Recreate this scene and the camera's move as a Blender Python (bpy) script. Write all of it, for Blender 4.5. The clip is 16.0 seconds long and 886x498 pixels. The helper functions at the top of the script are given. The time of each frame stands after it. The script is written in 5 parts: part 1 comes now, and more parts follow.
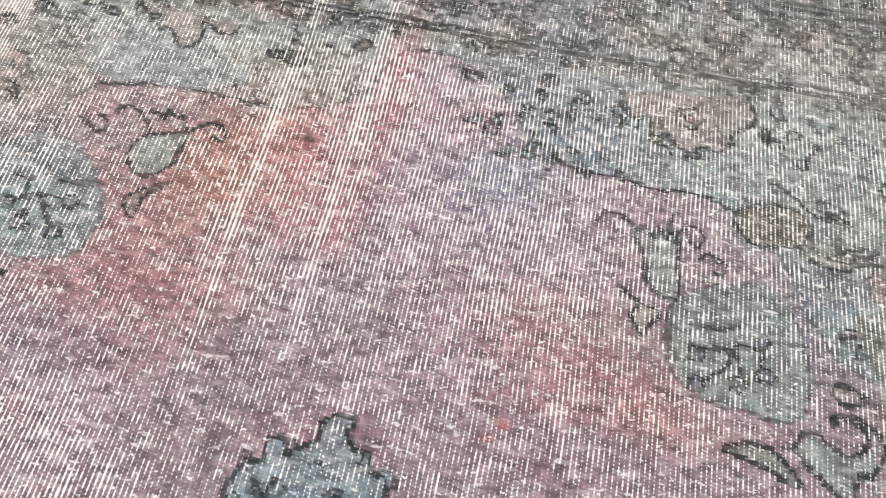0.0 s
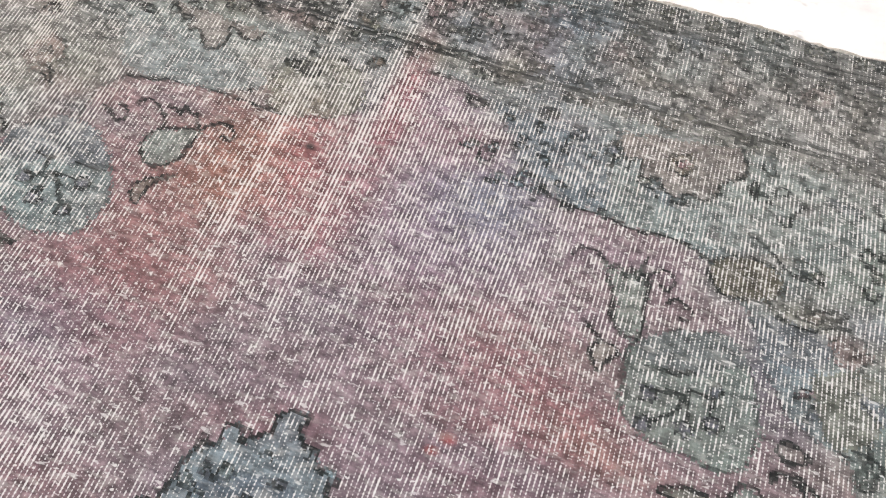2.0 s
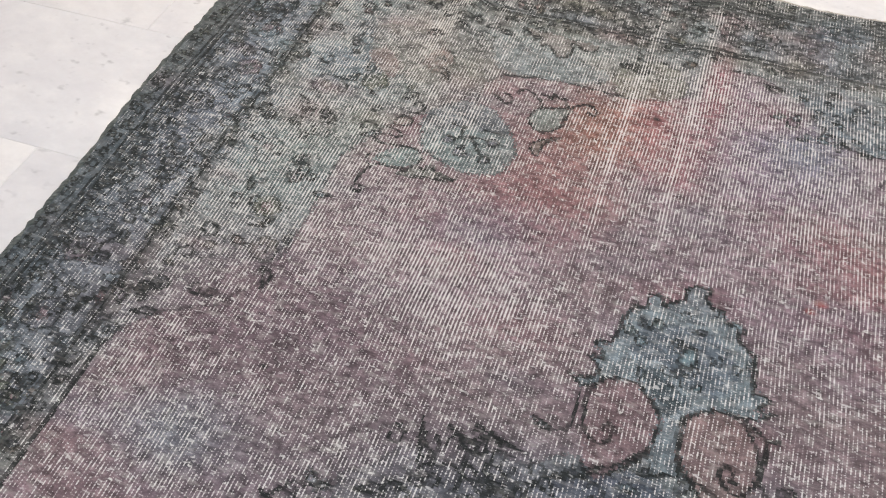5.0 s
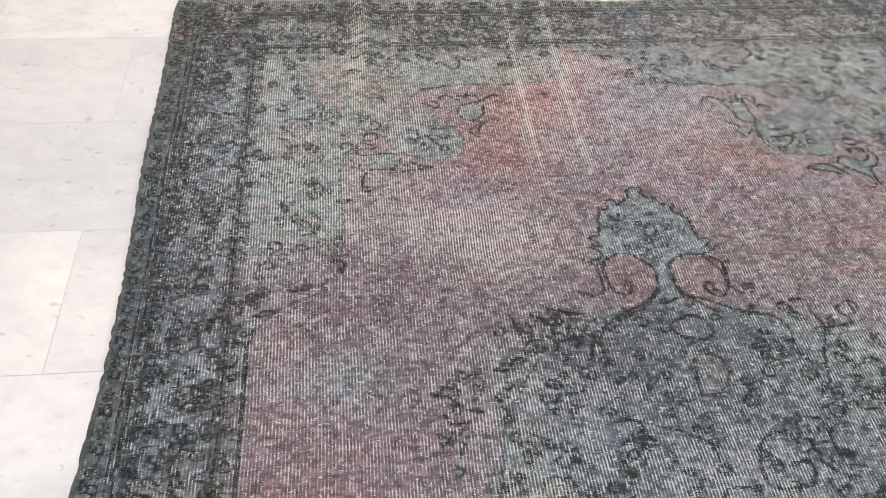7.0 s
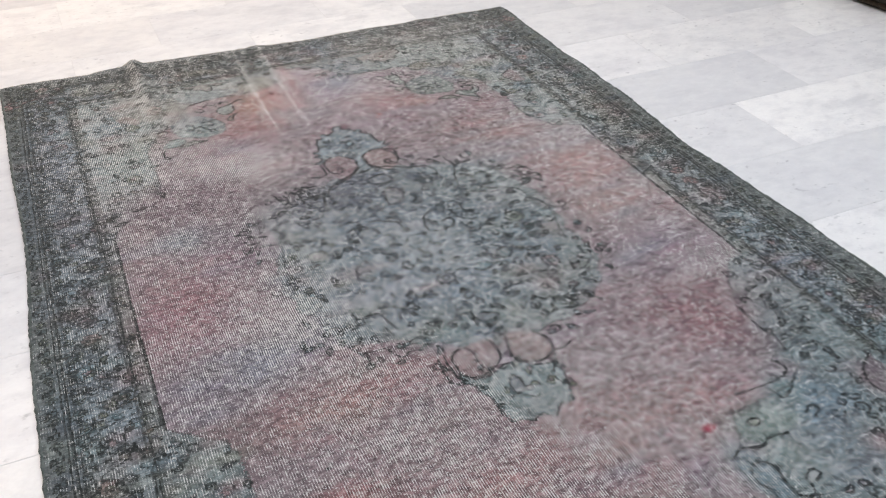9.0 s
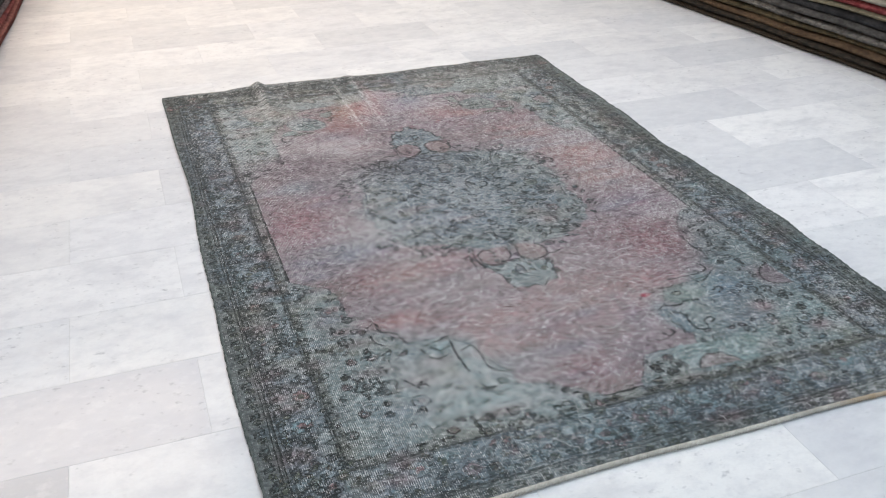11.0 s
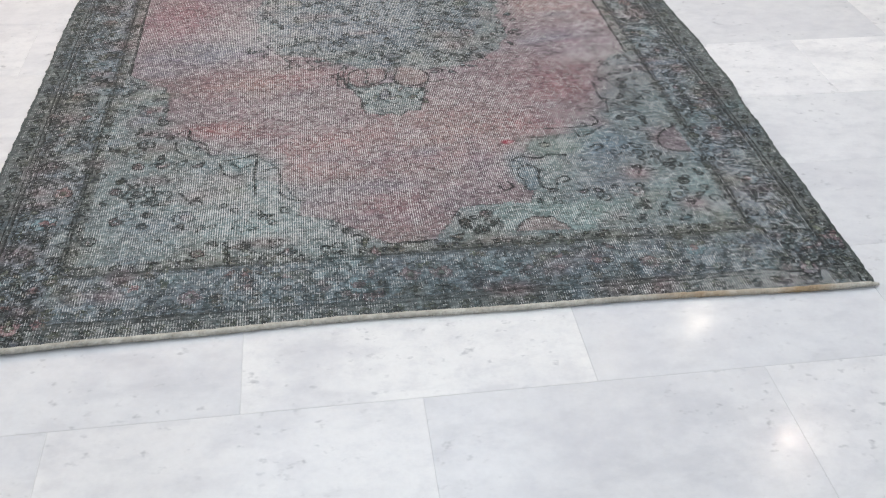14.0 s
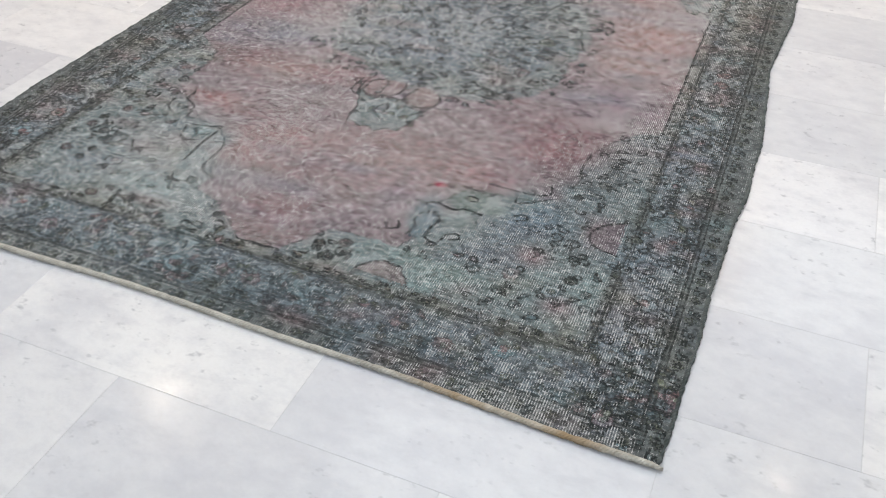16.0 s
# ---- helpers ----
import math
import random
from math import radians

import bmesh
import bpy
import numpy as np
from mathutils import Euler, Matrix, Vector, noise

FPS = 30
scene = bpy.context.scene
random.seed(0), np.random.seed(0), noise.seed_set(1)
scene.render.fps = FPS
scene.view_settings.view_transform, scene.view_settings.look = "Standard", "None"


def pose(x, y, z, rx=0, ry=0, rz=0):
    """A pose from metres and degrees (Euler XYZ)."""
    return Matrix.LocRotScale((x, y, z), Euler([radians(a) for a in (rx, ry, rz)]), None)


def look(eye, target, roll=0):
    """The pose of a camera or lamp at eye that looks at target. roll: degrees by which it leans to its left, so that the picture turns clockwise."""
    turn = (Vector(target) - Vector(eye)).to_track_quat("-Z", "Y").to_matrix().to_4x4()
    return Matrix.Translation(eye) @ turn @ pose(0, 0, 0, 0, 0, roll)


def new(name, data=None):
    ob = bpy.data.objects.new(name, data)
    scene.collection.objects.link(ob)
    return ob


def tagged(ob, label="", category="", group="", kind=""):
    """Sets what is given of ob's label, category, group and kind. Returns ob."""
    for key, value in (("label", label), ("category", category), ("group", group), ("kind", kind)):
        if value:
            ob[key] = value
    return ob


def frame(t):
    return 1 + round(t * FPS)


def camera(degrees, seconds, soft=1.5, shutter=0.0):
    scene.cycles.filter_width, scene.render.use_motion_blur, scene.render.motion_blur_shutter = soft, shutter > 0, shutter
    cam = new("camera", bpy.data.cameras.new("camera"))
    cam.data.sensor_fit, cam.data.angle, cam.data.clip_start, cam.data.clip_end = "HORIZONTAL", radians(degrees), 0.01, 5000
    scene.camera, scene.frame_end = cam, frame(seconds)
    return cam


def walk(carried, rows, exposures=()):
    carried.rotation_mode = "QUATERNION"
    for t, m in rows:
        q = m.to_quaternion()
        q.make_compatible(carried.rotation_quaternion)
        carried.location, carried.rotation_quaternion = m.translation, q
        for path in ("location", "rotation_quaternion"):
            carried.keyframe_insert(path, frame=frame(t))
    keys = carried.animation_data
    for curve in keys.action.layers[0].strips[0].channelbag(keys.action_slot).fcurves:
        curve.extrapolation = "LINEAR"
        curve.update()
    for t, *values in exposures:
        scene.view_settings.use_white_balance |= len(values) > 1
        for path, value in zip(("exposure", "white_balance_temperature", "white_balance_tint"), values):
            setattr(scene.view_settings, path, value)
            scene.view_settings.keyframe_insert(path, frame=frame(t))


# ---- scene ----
cam = camera(52.6, 16.0, soft=1.2)
PATH = [
    (0, (1.0, 1.735, 0.799), (0.885, 2.747, -0.923), 4.9),
    (0.5, (1.008, 1.876, 0.735), (0.835, 2.813, -1.023), 7.1),
    (1, (1.0, 1.92, 0.709), (0.834, 2.81, -1.075), 10.1),
    (1.5, (1.012, 1.87, 0.769), (0.834, 2.779, -1.004), 9.4),
    (2, (1.091, 1.748, 0.844), (0.831, 2.735, -0.876), 4.1),
    (2.5, (1.182, 1.658, 0.89), (0.863, 2.709, -0.782), -0.7),
    (3, (1.2, 1.598, 0.916), (0.865, 2.649, -0.753), -0.8),
    (3.5, (1.167, 1.522, 0.944), (0.771, 2.609, -0.688), 0.6),
    (4, (1.039, 1.438, 0.924), (0.574, 2.578, -0.652), 0.3),
    (4.5, (0.895, 1.35, 0.91), (0.429, 2.525, -0.641), -0.7),
    (5, (0.809, 1.23, 0.911), (0.383, 2.455, -0.612), 0.1),
    (5.2, (0.786, 1.168, 0.925), (0.378, 2.427, -0.575), -0.1),
    (7.3, (0.354, 0.687, 1.095), (0.692, 2.106, -0.273), 4.7),
    (7.5, (0.349, 0.595, 1.122), (0.784, 2.018, -0.214), 5.3),
    (7.6, (0.361, 0.553, 1.136), (0.836, 1.975, -0.187), 5.0),
    (8, (0.357, 0.361, 1.178), (0.996, 1.79, -0.066), 5.2),
    (8.5, (0.336, 0.017, 1.198), (1.01, 1.475, 0.007), 2.2),
    (9, (0.214, -0.281, 1.243), (0.877, 1.208, 0.083), -0.5),
    (9.4, (0.062, -0.489, 1.287), (0.715, 1.018, 0.146), -1.2),
    (9.5, (0.048, -0.548, 1.293), (0.687, 0.978, 0.17), -1.2),
    (9.7, (0.022, -0.655, 1.306), (0.635, 0.901, 0.209), -1.2),
    (11.8, (-0.124, -1.471, 1.366), (0.439, 0.187, 0.399), -0.2),
    (12, (-0.07, -1.52, 1.342), (0.458, 0.146, 0.37), -0.8),
    (12.5, (0.026, -1.561, 1.278), (0.484, 0.093, 0.251), -0.9),
    (13, (0.191, -1.421, 1.209), (0.578, 0.178, 0.072), 0.5),
    (13.5, (0.397, -1.284, 1.194), (0.701, 0.256, -0.045), 0.6),
    (14, (0.706, -1.188, 1.156), (0.948, 0.34, -0.112), 1.6),
    (14.5, (0.952, -1.068, 1.141), (1.145, 0.399, -0.204), 2.7),
    (15, (1.195, -0.861, 1.12), (1.237, 0.57, -0.277), 4.2),
    (15.5, (1.417, -0.86, 1.134), (1.154, 0.568, -0.24), 2.7),
    (16, (1.755, -0.97, 1.179), (1.185, 0.471, -0.085), 1.5),
]
EXPOSURES = [(0.0, 0.47, 6350, 10), (0.5, 0.24, 6300, 10), (1.5, 0.18, 6350, 10), (2.5, 0.16, 6350, 10), (3.5, 0.10, 6350, 10), (4.0, -0.26, 6250, 10), (4.5, -0.16, 6300, 10), (5.2, -0.06, 6350, 10),
             (9.0, -0.04, 6250, 10), (12.0, -0.02, 6050, 7), (13.0, -0.02, 6050, 7), (13.5, 0.04, 6350, 9), (14.5, 0.03, 6400, 10), (15.5, 0.02, 6500, 10), (16.0, 0.02, 6500, 10)]
walk(cam, [(t, look(e, g, r)) for t, e, g, r in PATH], EXPOSURES)

# ---- light: ceiling downlights and added soft panels, no daylight in view ----
world = bpy.data.worlds.new("world")
scene.world = world
world.use_nodes = True
world.node_tree.nodes["Background"].inputs[0].default_value = (0.85, 0.92, 1.0, 1)
world.node_tree.nodes["Background"].inputs[1].default_value = 0.0

CEIL = 3.0


def area_lamp(name, x, y, size, watts, colour, shape="DISK"):
    d = bpy.data.lights.new(name, "AREA")
    d.shape, d.size, d.energy, d.color = shape, size, watts, colour
    ob = new(name, d)
    ob.location = (x, y, CEIL - 0.03)
    return ob


COOL, WARM = (0.85, 0.93, 1.0), (1.0, 0.78, 0.60)
SPOT = (1.0, 0.86, 0.70)
# small downlights, seen as glints on the marble; the last, unseen, is added to shadow the left pile
LAMPS = [(-1.08, 1.76, SPOT, 6), (2.39, 2.62, SPOT, 2), (3.25, 1.78, SPOT, 6), (3.09, 2.90, SPOT, 5), (-2.4, 4.6, SPOT, 12)]
# large diffuse panels, unseen, added to light the room
ADDED_PANELS = [(-0.9, 4.1, WARM, 74), (1.0, 4.8, WARM, 44), (0.9, 1.5, COOL, 37), (2.9, 4.4, COOL, 24),
          (-1.9, -0.2, COOL, 13), (1.1, -2.4, COOL, 35), (3.5, 0.2, COOL, 22)]
for lx, ly, lc, lw in LAMPS:
    area_lamp("downlight_beam", lx, ly, 0.15, lw, lc)
for lx, ly, lc, lw in ADDED_PANELS:
    area_lamp("added_panel_beam", lx, ly, 1.8, lw, lc, "SQUARE")

# ---- node helpers ----


class Nodes:
    """A small wrapper for building node materials."""

    def __init__(self, name):
        self.mat = bpy.data.materials.new(name)
        self.mat.use_nodes = True
        self.t = self.mat.node_tree
        self.bsdf = self.t.nodes["Principled BSDF"]

    def put(self, socket, v):
        if isinstance(v, bpy.types.NodeSocket):
            self.t.links.new(v, socket)
        elif isinstance(v, tuple) and len(v) == 3 and len(socket.default_value) == 4:
            socket.default_value = (*v, 1)
        else:
            socket.default_value = v

    def node(self, kind, **inputs):
        n = self.t.nodes.new(kind)
        for k, v in inputs.items():
            self.put(n.inputs[k], v)
        return n

    def m(self, op, a, b=0.0, c=0.0):
        n = self.t.nodes.new("ShaderNodeMath")
        n.operation = op
        for s, v in zip(n.inputs, (a, b, c)):
            self.put(s, v)
        return n.outputs[0]

    def noise(self, vec, scale, detail=2.0, rough=0.5):
        n = self.node("ShaderNodeTexNoise", Vector=vec, Scale=scale, Detail=detail, Roughness=rough)
        return n.outputs["Fac"]

    def ramp(self, v, lo, hi, a=0.0, b=1.0):
        n = self.t.nodes.new("ShaderNodeMapRange")
        n.interpolation_type = "SMOOTHSTEP"
        for s, x in zip(n.inputs, (v, lo, hi, a, b)):
            self.put(s, x)
        return n.outputs[0]

    def mix(self, f, a, b, mode="MIX"):
        n = self.t.nodes.new("ShaderNodeMix")
        n.data_type, n.blend_type = "RGBA", mode
        self.put(n.inputs[0], f)
        self.put(n.inputs[6], a)
        self.put(n.inputs[7], b)
        return n.outputs[2]

    def coords(self, scale=(1, 1, 1), rot=0.0, kind="Object"):
        c = self.t.nodes.new("ShaderNodeTexCoord").outputs[kind]
        return self.map(c, scale, rot)

    def map(self, vec, scale=(1, 1, 1), rot=0.0):
        n = self.t.nodes.new("ShaderNodeMapping")
        self.put(n.inputs["Vector"], vec)
        n.inputs["Scale"].default_value = scale
        n.inputs["Rotation"].default_value = (0, 0, rot)
        return n.outputs[0]

    def bump(self, height, strength, distance):
        n = self.node("ShaderNodeBump", Height=height, Strength=strength, Distance=distance)
        self.put(self.bsdf.inputs["Normal"], n.outputs[0])

    def done(self, colour=None, rough=None, spec=None):
        for key, v in (("Base Color", colour), ("Roughness", rough), ("Specular IOR Level", spec)):
            if v is not None:
                self.put(self.bsdf.inputs[key], v)
        return self.mat


def world_pos(n):
    return n.t.nodes.new("ShaderNodeNewGeometry").outputs["Position"]


def marble_material():
    n = Nodes("polished white marble")
    pos = world_pos(n)
    info = n.t.nodes.new("ShaderNodeObjectInfo")
    off = n.t.nodes.new("ShaderNodeVectorMath")
    off.operation = "MULTIPLY_ADD"
    n.put(off.inputs[0], info.outputs["Random"])
    off.inputs[1].default_value = (9.0, 17.0, 5.0)
    n.put(off.inputs[2], pos)
    p = off.outputs[0]
    clouds = n.noise(n.map(p, (2.2, 3.2, 1), 0.5), 2.4, 5, 0.62)
    mottle = n.noise(n.map(p, (9, 13, 1), 0.5), 2.2, 5, 0.68)
    veins = n.noise(n.map(p, (3.0, 8.0, 1), -0.55), 1.8, 5, 0.65)
    flecks = n.noise(n.map(p, (22, 31, 1), 0.45), 1.9, 2, 0.55)
    region = n.noise(p, 3.2, 3, 0.6)
    fine = n.noise(p, 130, 3, 0.6)
    tone = n.mix(n.ramp(info.outputs["Random"], 0.0, 1.0), (0.625, 0.63, 0.65), (0.71, 0.71, 0.715))
    tone = n.mix(1.0, tone, info.outputs["Color"], "MULTIPLY")
    c = n.mix(n.m("MULTIPLY", n.ramp(clouds, 0.40, 0.72), 0.46), tone, (0.48, 0.485, 0.53))
    c = n.mix(n.m("MULTIPLY", n.ramp(mottle, 0.44, 0.74), 0.34), c, (0.47, 0.475, 0.515))
    c = n.mix(n.m("MULTIPLY", n.ramp(mottle, 0.50, 0.30), 0.22), c, (0.72, 0.72, 0.72))
    c = n.mix(n.m("MULTIPLY", n.ramp(veins, 0.52, 0.72), 0.30), c, (0.42, 0.43, 0.47))
    # small grey flecks, gathered in places
    f = n.m("MULTIPLY", n.ramp(flecks, 0.60, 0.80), n.ramp(region, 0.40, 0.60))
    c = n.mix(n.m("MULTIPLY", f, 0.70), c, (0.30, 0.31, 0.34))
    c = n.mix(n.m("MULTIPLY", n.ramp(fine, 0.3, 0.8), 0.14), c, (0.52, 0.51, 0.50))
    scuff = n.noise(p, 14, 4, 0.7)
    n.bump(n.noise(p, 40, 4, 0.65), 0.045, 0.002)
    return n.done(c, n.ramp(scuff, 0.3, 0.75, 0.12, 0.25), 0.25)


def grout_material():
    n = Nodes("pale grey grout")
    f = n.noise(world_pos(n), 60, 3)
    return n.done(n.mix(f, (0.50, 0.50, 0.51), (0.58, 0.58, 0.58)), 0.85)


def plaster_material(name, colour):
    n = Nodes(name)
    f = n.noise(world_pos(n), 3.0, 5, 0.6)
    n.bump(n.noise(world_pos(n), 90, 3), 0.2, 0.002)
    return n.done(n.mix(f, tuple(v * 0.93 for v in colour), colour), 0.8)


def pile_material():
    """Worn knotted pile: dyed wool from the pattern, pale warp threads showing through in beaded lines."""
    n = Nodes("worn overdyed wool pile")
    dye = n.t.nodes.new("ShaderNodeAttribute")
    dye.attribute_name = "dye"
    wear = n.t.nodes.new("ShaderNodeAttribute")
    wear.attribute_name = "wear"
    w = wear.outputs["Fac"]
    pos = n.coords()
    sep = n.t.nodes.new("ShaderNodeSeparateXYZ")
    n.put(sep.inputs[0], pos)
    x, y = sep.outputs[0], sep.outputs[1]
    wob = n.m("MULTIPLY", n.m("SUBTRACT", n.noise(n.map(pos, (5, 5, 1)), 1.0, 1), 0.5), 0.010)
    xs = n.m("ADD", x, wob)
    warp = n.m("MULTIPLY_ADD", n.m("COSINE", n.m("MULTIPLY", xs, 2 * math.pi / WARP)), 0.5, 0.5)
    # alternate columns sit half a knot apart
    col = n.m("FLOOR", n.m("ADD", n.m("DIVIDE", xs, WARP), 0.5))
    ph = n.m("MULTIPLY", n.m("FRACT", n.m("MULTIPLY", col, 0.381966)), 2 * math.pi)
    bead = n.m("MULTIPLY_ADD", n.m("COSINE", n.m("ADD", n.m("MULTIPLY", y, 2 * math.pi / WEFT), ph)), 0.5, 0.5)
    comb = n.t.nodes.new("ShaderNodeCombineXYZ")
    n.put(comb.inputs[0], n.m("MULTIPLY", col, 7.31))
    n.put(comb.inputs[1], n.m("MULTIPLY", y, 105.0))
    dash = n.noise(comb.outputs[0], 1.0, 2, 0.6)
    patch = n.noise(n.map(pos, (16, 26, 1)), 1.0, 4, 0.65)
    a = n.m("MULTIPLY", n.m("POWER", warp, 1.5), n.m("MULTIPLY_ADD", bead, 0.30, 0.64))
    a = n.m("MULTIPLY_ADD", n.m("SUBTRACT", dash, 0.5), 1.5, a)
    a = n.m("MULTIPLY_ADD", n.m("SUBTRACT", patch, 0.5), 0.65, a)
    a = n.m("ADD", a, n.m("MULTIPLY", n.m("SUBTRACT", w, 0.5), 0.85))
    bare = n.m("MULTIPLY", n.ramp(a, 0.55, 0.88), n.ramp(warp, 0.15, 0.5))
    # pale dashes along the wefts and stray white knots
    weft = n.noise(n.map(pos, (75, 290, 1)), 1.0, 2, 0.55)
    spots = n.noise(n.map(pos, (125, 190, 1)), 1.0, 1)
    stray = n.m("MULTIPLY", n.m("MAXIMUM", n.ramp(weft, 0.67, 0.75), n.ramp(spots, 0.69, 0.73)), n.ramp(w, 0.05, 0.45, 0.25, 0.9))
    bare = n.m("MAXIMUM", bare, stray)
    tuft = n.noise(n.map(pos, (230, 330, 1)), 1.0, 1, 0.5)
    mott = n.noise(n.map(pos, (60, 130, 1)), 1.0, 3, 0.65)
    wool = n.mix(1.0, dye.outputs["Color"], n.mix(n.ramp(tuft, 0.30, 0.70), (0.87, 0.87, 0.872), (1.10, 1.10, 1.10)), "MULTIPLY")
    wool = n.mix(1.0, wool, n.mix(n.ramp(mott, 0.38, 0.62), (0.80, 0.806, 0.81), (1.17, 1.17, 1.17)), "MULTIPLY")
    clump = n.noise(n.map(pos, (30, 92, 1)), 1.0, 3, 0.6)
    wool = n.mix(1.0, wool, n.mix(n.ramp(clump, 0.40, 0.60), (0.82, 0.826, 0.83), (1.15, 1.15, 1.15)), "MULTIPLY")
    long_dash = n.noise(n.map(pos, (62, 165, 1)), 1.0, 2, 0.55)
    bare = n.m("MAXIMUM", bare, n.m("MULTIPLY", n.ramp(long_dash, 0.635, 0.685), n.ramp(w, 0.1, 0.5, 0.15, 0.65)))
    # shade in the hollows between the knots, painted into the wool colour
    knot_shade = n.m("MULTIPLY", n.m("SUBTRACT", 1.0, warp), n.m("SUBTRACT", 1.0, bead))
    knot_shade = n.m("MULTIPLY", n.ramp(n.m("MULTIPLY_ADD", n.m("SUBTRACT", dash, 0.5), 0.8, knot_shade), 0.45, 0.85), 0.26)
    wool = n.mix(knot_shade, wool, n.mix(1.0, wool, (0.25, 0.26, 0.27), "MULTIPLY"))
    # pile rubbed pale in small patches
    rub = n.noise(n.map(pos, (42, 120, 1)), 1.0, 3, 0.6)
    wool = n.mix(n.m("MULTIPLY", n.ramp(rub, 0.52, 0.62), n.ramp(w, 0.1, 0.7, 0.10, 0.45)), wool, n.mix(0.45, (0.50, 0.49, 0.475), dye.outputs["Color"]))
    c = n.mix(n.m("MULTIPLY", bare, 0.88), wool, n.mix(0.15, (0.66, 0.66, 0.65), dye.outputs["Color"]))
    h = n.m("ADD", n.m("MULTIPLY", warp, n.m("MULTIPLY", bead, 0.7)), n.m("MULTIPLY", tuft, 0.8))
    n.bump(h, 0.12, 0.0014)
    n.put(n.bsdf.inputs["Sheen Weight"], 0.08)
    return n.done(c, 0.92, 0.15)


def yarn_material(name, a, b, stain=None):
    n = Nodes(name)
    pos = n.coords()
    f = n.noise(pos, 60, 4, 0.6)
    g = n.noise(pos, 7, 3, 0.6)
    c = n.mix(n.ramp(f, 0.3, 0.7), a, b)
    if stain:
        sep = n.t.nodes.new("ShaderNodeSeparateXYZ")
        n.put(sep.inputs[0], pos)
        s = n.m("MULTIPLY", n.ramp(sep.outputs[0], 1.25, 1.42), n.ramp(sep.outputs[0], 1.72, 1.60))
        s = n.m("MULTIPLY", s, n.ramp(g, 0.35, 0.6, 0.25, 0.9))
        c = n.mix(s, c, stain)
    c = n.mix(n.m("MULTIPLY", n.ramp(g, 0.4, 0.7), 0.4), c, tuple(v * 0.5 for v in a))
    tw = n.node("ShaderNodeTexWave", Vector=n.map(pos, (1, 1, 1), 0.7), Scale=60.0, Distortion=3.0)
    n.bump(n.m("ADD", tw.outputs["Fac"], f), 0.5, 0.003)
    return n.done(c, 0.9, 0.15)


def stacked_wool(name, a, b, scale=40):
    n = Nodes(name)
    pos = n.coords()
    f = n.noise(n.map(pos, (1, 0.7, 1)), scale, 4, 0.7)
    g = n.noise(pos, 9, 3, 0.6)
    c = n.mix(n.ramp(f, 0.38, 0.62), a, b)
    c = n.mix(n.m("MULTIPLY", n.ramp(g, 0.4, 0.7), 0.5), c, tuple(v * 0.45 for v in a))
    n.bump(n.noise(pos, 220, 3, 0.7), 0.6, 0.004)
    return n.done(c, 0.93, 0.12)


def lamp_glow(name, colour, strength):
    n = Nodes(name)
    n.put(n.bsdf.inputs["Emission Color"], colour)
    n.put(n.bsdf.inputs["Emission Strength"], strength)
    n.mat.cycles.emission_sampling = "NONE"
    return n.done((0.9, 0.9, 0.9), 0.4)


# warp spacing and knot height of the rug, in metres
WARP, WEFT = 0.00475, 0.0036

MARBLE, GROUT = marble_material(), grout_material()
PLASTER = plaster_material("off-white painted plaster", (0.74, 0.74, 0.73))

# ---- mesh helpers ----


def mesh_ob(name, verts, faces, material, parent=None, smooth=False):
    me = bpy.data.meshes.new(name)
    me.from_pydata(verts, [], faces)
    me.materials.append(material)
    if smooth:
        me.polygons.foreach_set("use_smooth", [True] * len(me.polygons))
    me.update()
    ob = new(name, me)
    if parent:
        ob.parent = parent
    return ob


def part(name, bm, material, parent=None, label=""):
    me = bpy.data.meshes.new(name)
    bm.normal_update()
    bm.to_mesh(me)
    bm.free()
    me.materials.append(material)
    ob = new(name, me)
    if parent:
        ob.parent = parent
    return tagged(ob, label) if label else ob


def box_bm(x0, y0, z0, x1, y1, z1):
    bm = bmesh.new()
    bmesh.ops.create_cube(bm, size=1, matrix=Matrix.LocRotScale(((x0 + x1) / 2, (y0 + y1) / 2, (z0 + z1) / 2), None, (x1 - x0, y1 - y0, z1 - z0)))
    return bm


# ---- the room ----
X0, X1, Y0, Y1 = -3.2, 5.4, -3.6, 8.6
floor = part("floor", box_bm(X0 - 0.2, Y0 - 0.2, -0.2, X1 + 0.2, Y1 + 0.2, -0.0008), GROUT)
tagged(floor, "polished white marble tiles laid in running bond", "floor", kind="structure")
for nm, b in (("wall_north", (X0 - 0.2, Y1, 0, X1 + 0.2, Y1 + 0.2, CEIL)), ("wall_south", (X0 - 0.2, Y0 - 0.2, 0, X1 + 0.2, Y0, CEIL)),
              ("wall_west", (X0 - 0.2, Y0, 0, X0, Y1, CEIL)), ("wall_east", (X1, Y0, 0, X1 + 0.2, Y1, CEIL))):
    tagged(part(nm, box_bm(*b), PLASTER), "plain off-white plastered showroom wall", "wall", kind="structure")
ceiling = part("ceiling", box_bm(X0 - 0.2, Y0 - 0.2, CEIL, X1 + 0.2, Y1 + 0.2, CEIL + 0.2), PLASTER)
tagged(ceiling, "plain off-white showroom ceiling", "ceiling", kind="structure")

# ---- the rug ----
# The pattern is drawn for one quarter (p across, q along, from the rug's middle) and mirrored,
# as the weaver did; dye drift, fading and wear are then laid over the whole rug.
MX, MY = 0.881, 1.3465
STEP = 0.0015
QW, QH = int(0.93 / STEP), int(1.42 / STEP)
PP, QQ = np.meshgrid(np.arange(QW) * STEP, np.arange(QH) * STEP)

